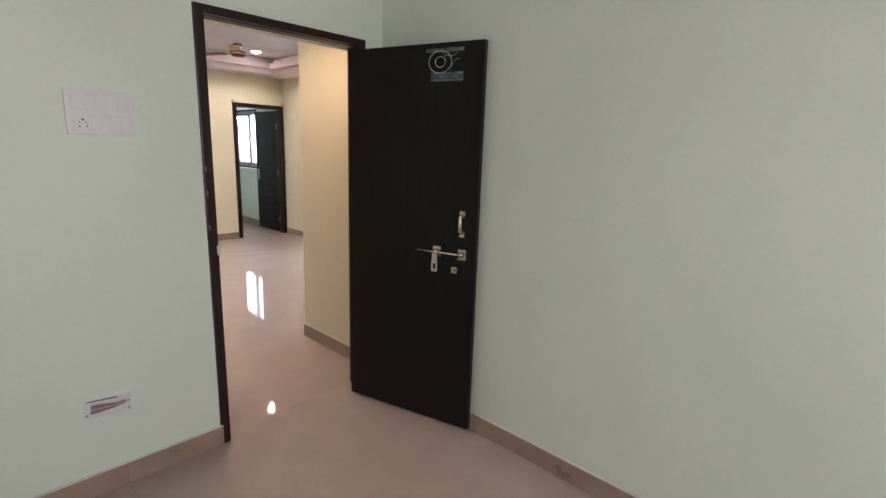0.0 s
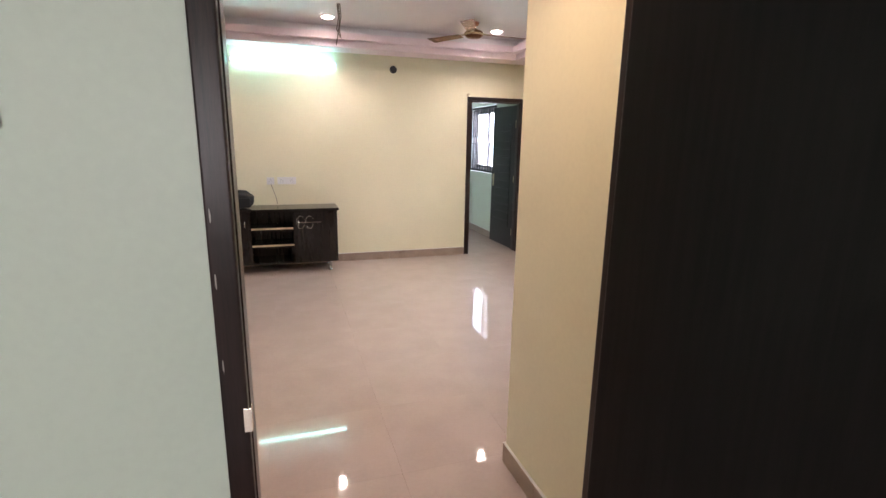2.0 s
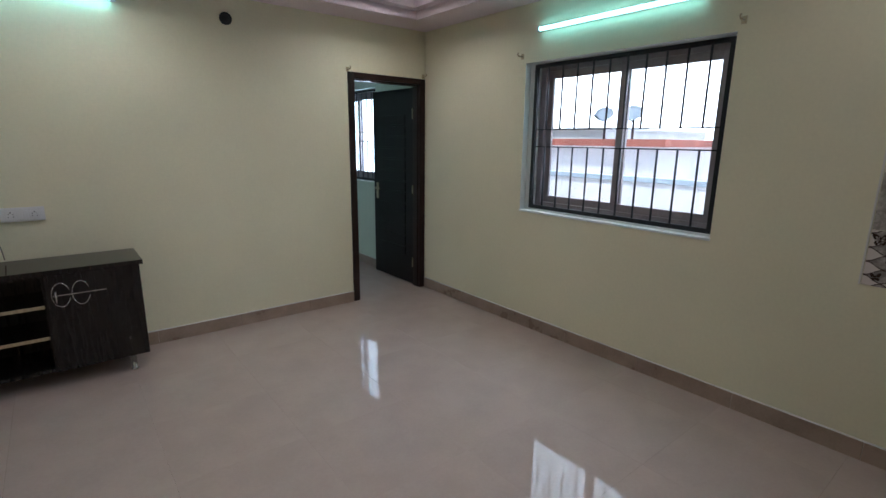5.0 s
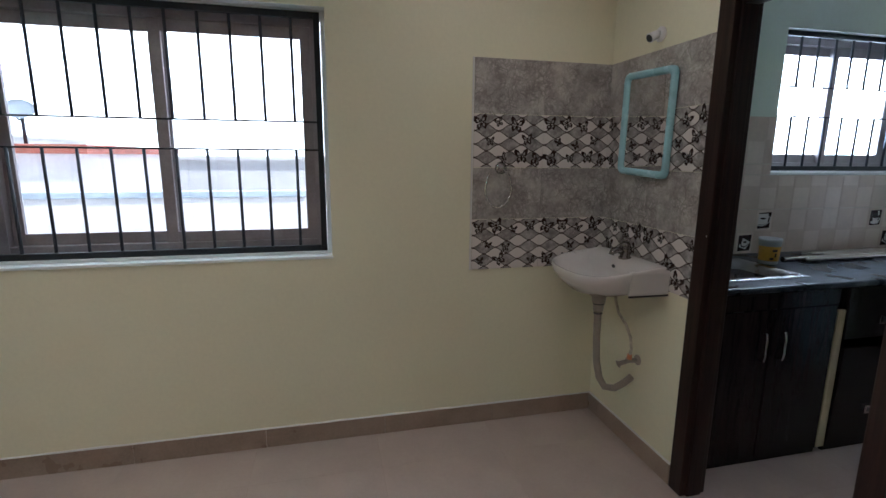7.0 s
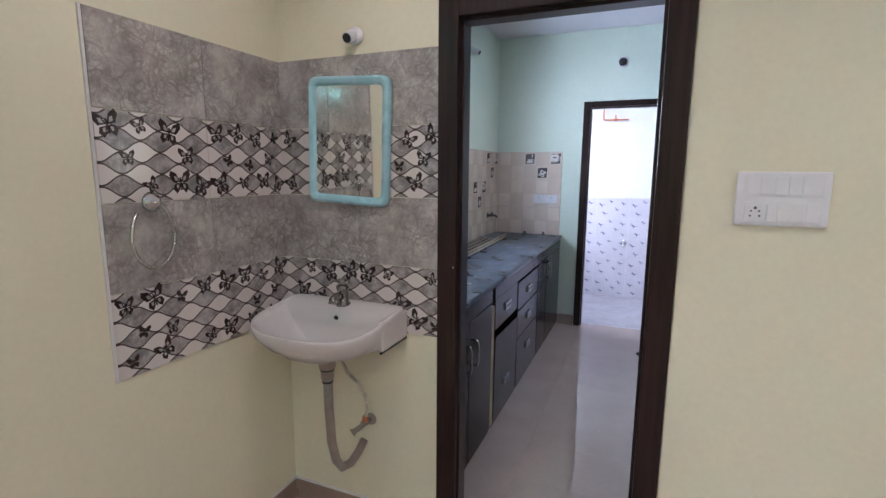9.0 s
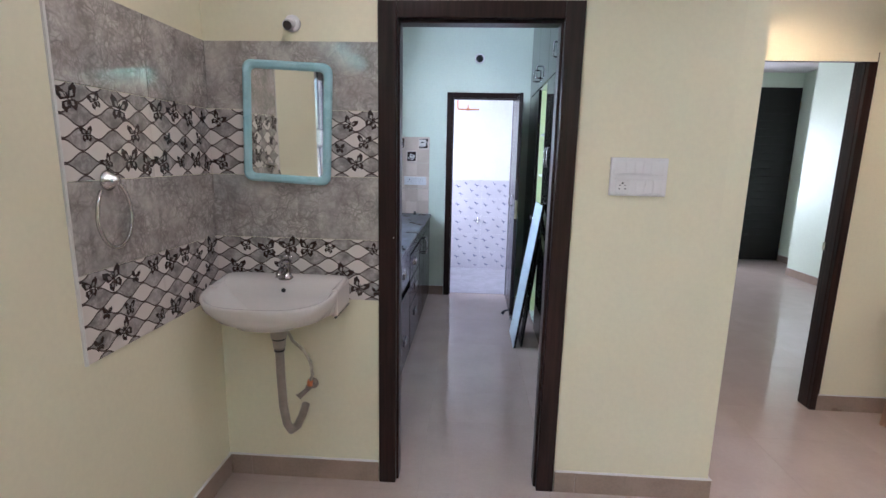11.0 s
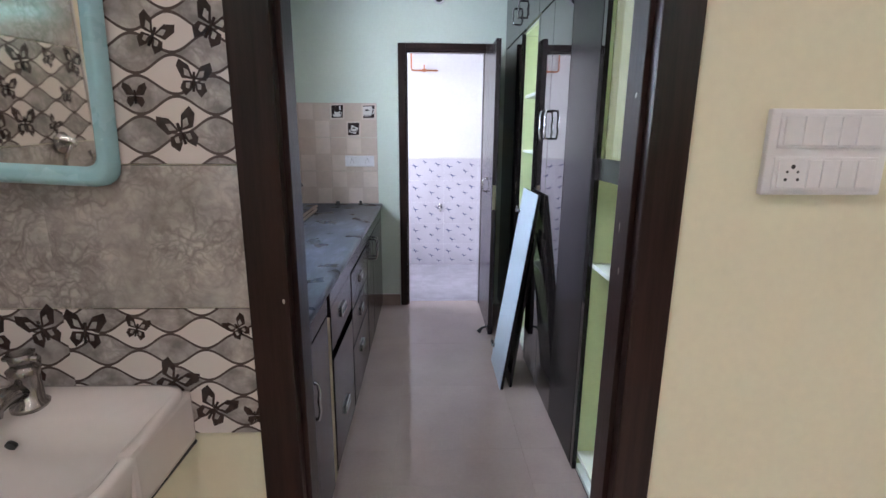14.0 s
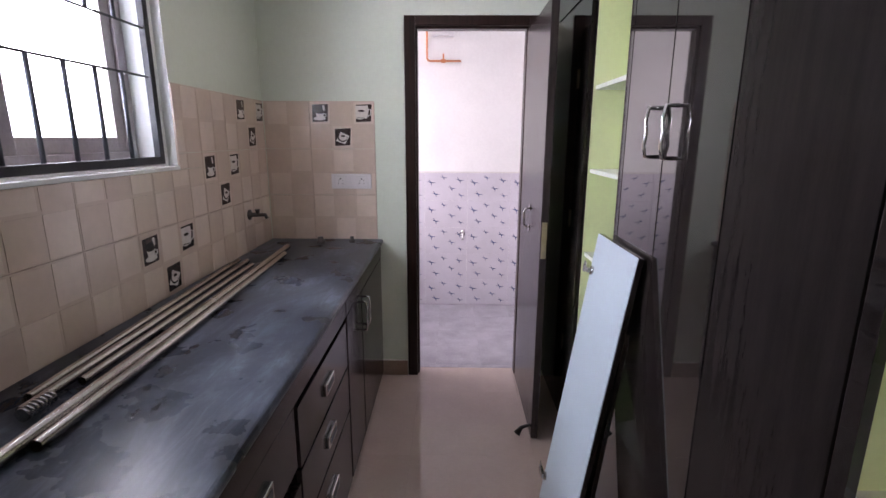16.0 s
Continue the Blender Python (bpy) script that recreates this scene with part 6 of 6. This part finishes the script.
for s in (-1, 1):
    for pts in (((0.0, 0.004), (0.010, 0.026), (0.026, 0.034), (0.030, 0.022), (0.020, 0.004)), ((0.0, 0.002), (0.018, 0.0), (0.022, -0.012), (0.013, -0.024), (0.004, -0.014))):
        b.faces.new([b.verts.new((s * x, -0.0066, z)) for x, z in pts][:: (1 if s > 0 else -1)])
sweep(b, ((0, -0.0066, -0.016), (0, -0.0066, 0.016)), 0.0022, 6)
bmesh.ops.recalc_face_normals(b, faces=b.faces[:])
fly_me = mesh_of("butterfly_print", b, M_PRINT)
b = bmesh.new()
for s in (-1, 1):
    for pts in (((0.006, 0.008), (0.011, 0.020), (0.019, 0.022), (0.017, 0.010)), ((0.006, -0.002), (0.014, -0.003), (0.014, -0.012), (0.008, -0.013))):
        b.faces.new([b.verts.new((s * x * 0.9, -0.0073, z * 0.9)) for x, z in pts][:: (1 if s > 0 else -1)])
wing_me = mesh_of("wing_print", b, M_MARBLE)
random.seed(11)
for wname, axis in (("wall_east_hall", "x"), ("wall_kitchen_north", "y")):
    for r in range(4):
        for c in range(2):
            z = 0.875 + 0.265 * (r + 0.5)
            u = 0.375 * (c + 0.5)
            ph = r in (0, 2)
            if axis == "x":
                m = pose(E, u, z, 0, 0, -90)
            else:
                m = pose(E - 0.0065 - u + 0.014 * c, 0.0, z, 0, 0, 180)
            tile = shared("tile", ogee_me if ph else plain_me, m, by_name[wname])
            if ph:
                for k, (fx, fz) in enumerate(((-0.15, 0.085), (-0.055, 0.09), (0.04, 0.075), (0.135, 0.09), (-0.10, -0.005), (0.0, -0.02), (0.10, 0.005), (-0.14, -0.09), (-0.03, -0.085), (0.07, -0.08), (0.15, -0.095))):
                    if random.random() < 0.18:
                        continue
                    sc = random.choice((0.7, 0.8, 1.0, 1.15, 1.3))
                    fm = m @ pose(fx, 0, fz, 0, random.uniform(-35, 35), 0) @ Matrix.Diagonal((sc, 1, sc, 1))
                    fl = shared("butterfly_print", fly_me, fm, tile)
                    if sc > 0.7:
                        shared("wing_print", wing_me, fm, tile)
solid("tile_trim", B(E - 0.008, E, 0.752, 0.760, 0.875, 1.935, 0.001), M_JOINT, "white plaster edge of the basin tiles", "trim")


def kitchen_tiles(wname, axis, w, u0, u1, cut):
    """Rows of square-patterned tiles, cut round the window."""
    rows_ = 3
    hgt = (1.70 - CT) / rows_
    nb = math.ceil((u1 - u0) / 0.375)
    for r in range(rows_):
        for c in range(nb):
            a, e = u0 + 0.375 * c, min(u0 + 0.375 * (c + 1), u1)
            za, zb = CT + hgt * r, CT + hgt * (r + 1)
            spans = [(a, e, za, zb)]
            if cut and zb > cut[2] and e > cut[0] and a < cut[1]:
                spans = [(a, e, za, cut[2] - 0.012)] if za < cut[2] - 0.02 else []
                if za >= cut[2] - 0.02 or zb > cut[2]:
                    if a < cut[0]:
                        spans.append((a, cut[0], max(za, cut[2] - 0.012), zb))
                    if e > cut[1]:
                        spans.append((cut[1], e, max(za, cut[2] - 0.012), zb))
            for sa, sb, sza, szb in spans:
                if sb - sa < 0.01 or szb - sza < 0.01:
                    continue
                b = bmesh.new()
                m0 = ((sa + sb) / 2, (sza + szb) / 2)

                def slab(p, q, z0, z1, d, mi):
                    if q - p < 0.006 or z1 - z0 < 0.006:
                        return
                    if axis == "x":
                        bx(b, -d, 0, p - m0[0], q - m0[0], z0 - m0[1], z1 - m0[1], 0, mi)
                    else:
                        bx(b, p - m0[0], q - m0[0], 0, d, z0 - m0[1], z1 - m0[1], 0, mi)

                slab(sa + 0.0008, sb - 0.0008, sza + 0.0008, szb - 0.0008, 0.006, 0)
                for i in range(3):
                    for j in range(2):
                        p, q = a + 0.125 * i + 0.006, a + 0.125 * (i + 1) - 0.006
                        z0, z1 = za + hgt / 2 * j + 0.006, za + hgt / 2 * (j + 1) - 0.006
                        slab(max(p, sa + 0.004), min(q, sb - 0.004), max(z0, sza + 0.004), min(z1, szb - 0.004), 0.0075, (i + j + c + r) % 2)
                ob = part("tile", b, [M_KT1, M_KT2], by_name[wname])
                ob.location = (w, m0[0], m0[1]) if axis == "x" else (m0[0], w, m0[1])


kitchen_tiles("wall_east_kitchen", "x", E, KS + 0.008, -0.10, KIT_WIN)
kitchen_tiles("wall_kitchen_south", "y", KS, 1.552, E - 0.008, None)

# cup pictures on some squares: brown ground with a pale cup, in three prints


def oval(b, x, z, rx, rz, y, n=14):
    b.faces.new([b.verts.new((x + rx * math.cos(a), y, z + rz * math.sin(a))) for a in (2 * math.pi * k / n for k in range(n))])
    return b


def shape(b, y, *pts):
    b.faces.new([b.verts.new((x, y, z)) for x, z in pts])
    return b


def prints(kind):
    """Pale and dark shapes of one print."""
    pale, dark = bmesh.new(), bmesh.new()
    if kind == 0:  # cup on a saucer with steam over it
        oval(pale, -0.003, -0.030, 0.036, 0.011, -0.0088)
        shape(pale, -0.0090, (-0.026, 0.002), (-0.020, -0.022), (-0.010, -0.030), (0.008, -0.030), (0.017, -0.022), (0.023, 0.002))
        sweep(pale, ((0.020, -0.0090, -0.003), (0.035, -0.0090, -0.006), (0.033, -0.0090, -0.018), (0.016, -0.0090, -0.021)), 0.003, 6)
        shape(pale, -0.0089, (0.020, 0.012), (0.030, 0.016), (0.026, 0.044), (0.012, 0.040))
        oval(dark, -0.002, 0.002, 0.021, 0.006, -0.0096)
    elif kind == 1:  # large cup cut by the edge
        shape(pale, -0.0088, (-0.046, 0.040), (0.026, 0.042), (0.030, 0.010), (0.018, -0.030), (-0.020, -0.036), (-0.046, -0.030))
        sweep(pale, ((0.026, -0.0090, 0.022), (0.043, -0.0090, 0.018), (0.040, -0.0090, -0.010), (0.020, -0.0090, -0.018)), 0.0035, 6)
        oval(dark, -0.012, 0.012, 0.020, 0.006, -0.0096)
        shape(dark, -0.0094, (-0.040, -0.024), (0.012, -0.027), (0.010, -0.030), (-0.038, -0.028))
    else:  # cup from above on a slanted napkin
        shape(pale, -0.0088, (-0.040, -0.022), (0.012, -0.040), (0.040, 0.006), (-0.012, 0.030))
        oval(dark, -0.001, -0.004, 0.028, 0.024, -0.0092)
        oval(pale, 0.001, 0.000, 0.024, 0.021, -0.0095)
        oval(dark, 0.003, 0.006, 0.013, 0.006, -0.0098)
    return mesh_of("cup_print", pale, M_CUPW), mesh_of("coffee_print", dark, M_PRINT)


b = shape(bmesh.new(), -0.0082, (-0.046, -0.05), (0.042, -0.046), (0.048, 0.05), (-0.044, 0.046))
cup_ground = mesh_of("cup_picture", b, M_PRINT)
cup_prints = [prints(k) for k in range(3)]
HG = (1.70 - CT) / 6


def cup(wname, m, kind):
    g = shared("cup_picture", cup_ground, m, by_name[wname])
    for nm, me in zip(("cup_print", "coffee_print"), cup_prints[kind]):
        shared(nm, me, m, g)


for col, row, kind in ((2, 5, 0), (0, 5, 1), (1, 4, 2)):
    cup("wall_kitchen_south", pose(1.552 + 0.125 * col + 0.0625, KS, CT + HG * (row + 0.5), 0, 0, 180), kind)
for col, row, kind in ((0, 5, 1), (2, 5, 0), (1, 4, 2), (3, 3, 1), (5, 3, 0), (4, 2, 2), (7, 1, 1), (9, 1, 0), (8, 0, 2), (18, 1, 0), (16, 1, 1), (17, 0, 2)):
    cup("wall_east_kitchen", pose(E, KS + 0.008 + 0.125 * col + 0.0625, CT + HG * (row + 0.5), 0, 0, -90), kind)

# utility wall tiles with bird prints
ut_me = mesh_of("tile", B(-0.1865, 0.1865, 0.0, 0.006, -0.1192, 0.1192, 0.001), M_UT)
b = bmesh.new()
for dx, dz, s in ((-0.12, 0.05, 1.35), (0.02, 0.075, 1.1), (0.13, 0.03, 1.45), (-0.05, -0.02, 1.25), (0.09, -0.07, 1.35), (-0.13, -0.08, 1.1)):
    for pts in (((-0.030, 0.004), (0.0, 0.0), (0.030, 0.014), (0.004, 0.009)), ((-0.004, 0.002), (0.004, 0.002), (-0.002, -0.018)), ((0.0, 0.006), (0.010, 0.006), (0.018, 0.028))):
        b.faces.new([b.verts.new((dx + s * x, 0.0066, dz + s * z)) for x, z in pts])
bmesh.ops.recalc_face_normals(b, faces=b.faces[:])
for f in b.faces:
    if f.normal.y < 0:
        f.normal_flip()
bird_me = mesh_of("bird_print", b, M_BIRD)
for r in range(5):
    for c in range(6):
        x = 0.21 + 0.375 * c + 0.1875
        if x + 0.187 > E + 0.2:
            continue
        m = pose(x, -4.52, 0.0 + 0.24 * (r + 0.5) + 0.002)
        tl = shared("tile", ut_me, m, by_name["wall_utility_back"])
        shared("bird_print", bird_me, m, tl)
solid("tile_trim_utility", B(0.21, E, -4.52, -4.512, 1.203, 1.214, 0.001), M_JOINT, "white edge over the utility tiles", "trim")


# floor tiles
def floor_tiles(x0, x1, y0, y1, s, mats, parent, top, ox=0.0, oy=0.0):
    full = mesh_of("floor_tile", B(-s / 2 + 0.0003, s / 2 - 0.0003, -s / 2 + 0.0003, s / 2 - 0.0003, -0.005, 0.0), mats)
    i0, i1 = math.floor((x0 - ox) / s), math.ceil((x1 - ox) / s)
    j0, j1 = math.floor((y0 - oy) / s), math.ceil((y1 - oy) / s)
    for i in range(i0, i1):
        for j in range(j0, j1):
            a, c = max(x0, ox + i * s), min(x1, ox + (i + 1) * s)
            d, e = max(y0, oy + j * s), min(y1, oy + (j + 1) * s)
            if c - a < 0.01 or e - d < 0.01:
                continue
            m = pose((a + c) / 2, (d + e) / 2, top)
            if c - a > s - 1e-4 and e - d > s - 1e-4:
                me = full
            else:
                hx, hy = (c - a) / 2 - 0.0003, (e - d) / 2 - 0.0003
                me = mesh_of("floor_tile", B(-hx, hx, -hy, hy, -0.005, 0.0), mats)
            shared("floor_tile", me, m, parent)


fl0 = by_name["floor"]
floor_tiles(W, E, -0.90, N, 0.6, M_FLOOR, fl0, 0.0, 0.1, 0.06)
floor_tiles(KW, E, KS - 0.10, -0.90, 0.6, M_FLOOR, fl0, 0.0, 0.1, 0.06)
floor_tiles(-3.78, KW, -5.80, -0.90, 0.8, M_FLOOR, fl0, 0.0, 0.1, 0.06)
floor_tiles(-0.5, E, N, 7.5, 0.6, M_FLOOR, fl0, 0.0, 0.1, 0.06)
floor_tiles(0.21, E, -4.52, KS - 0.10, 0.3, M_UFLOOR, by_name["floor_utility"], 0.0012)
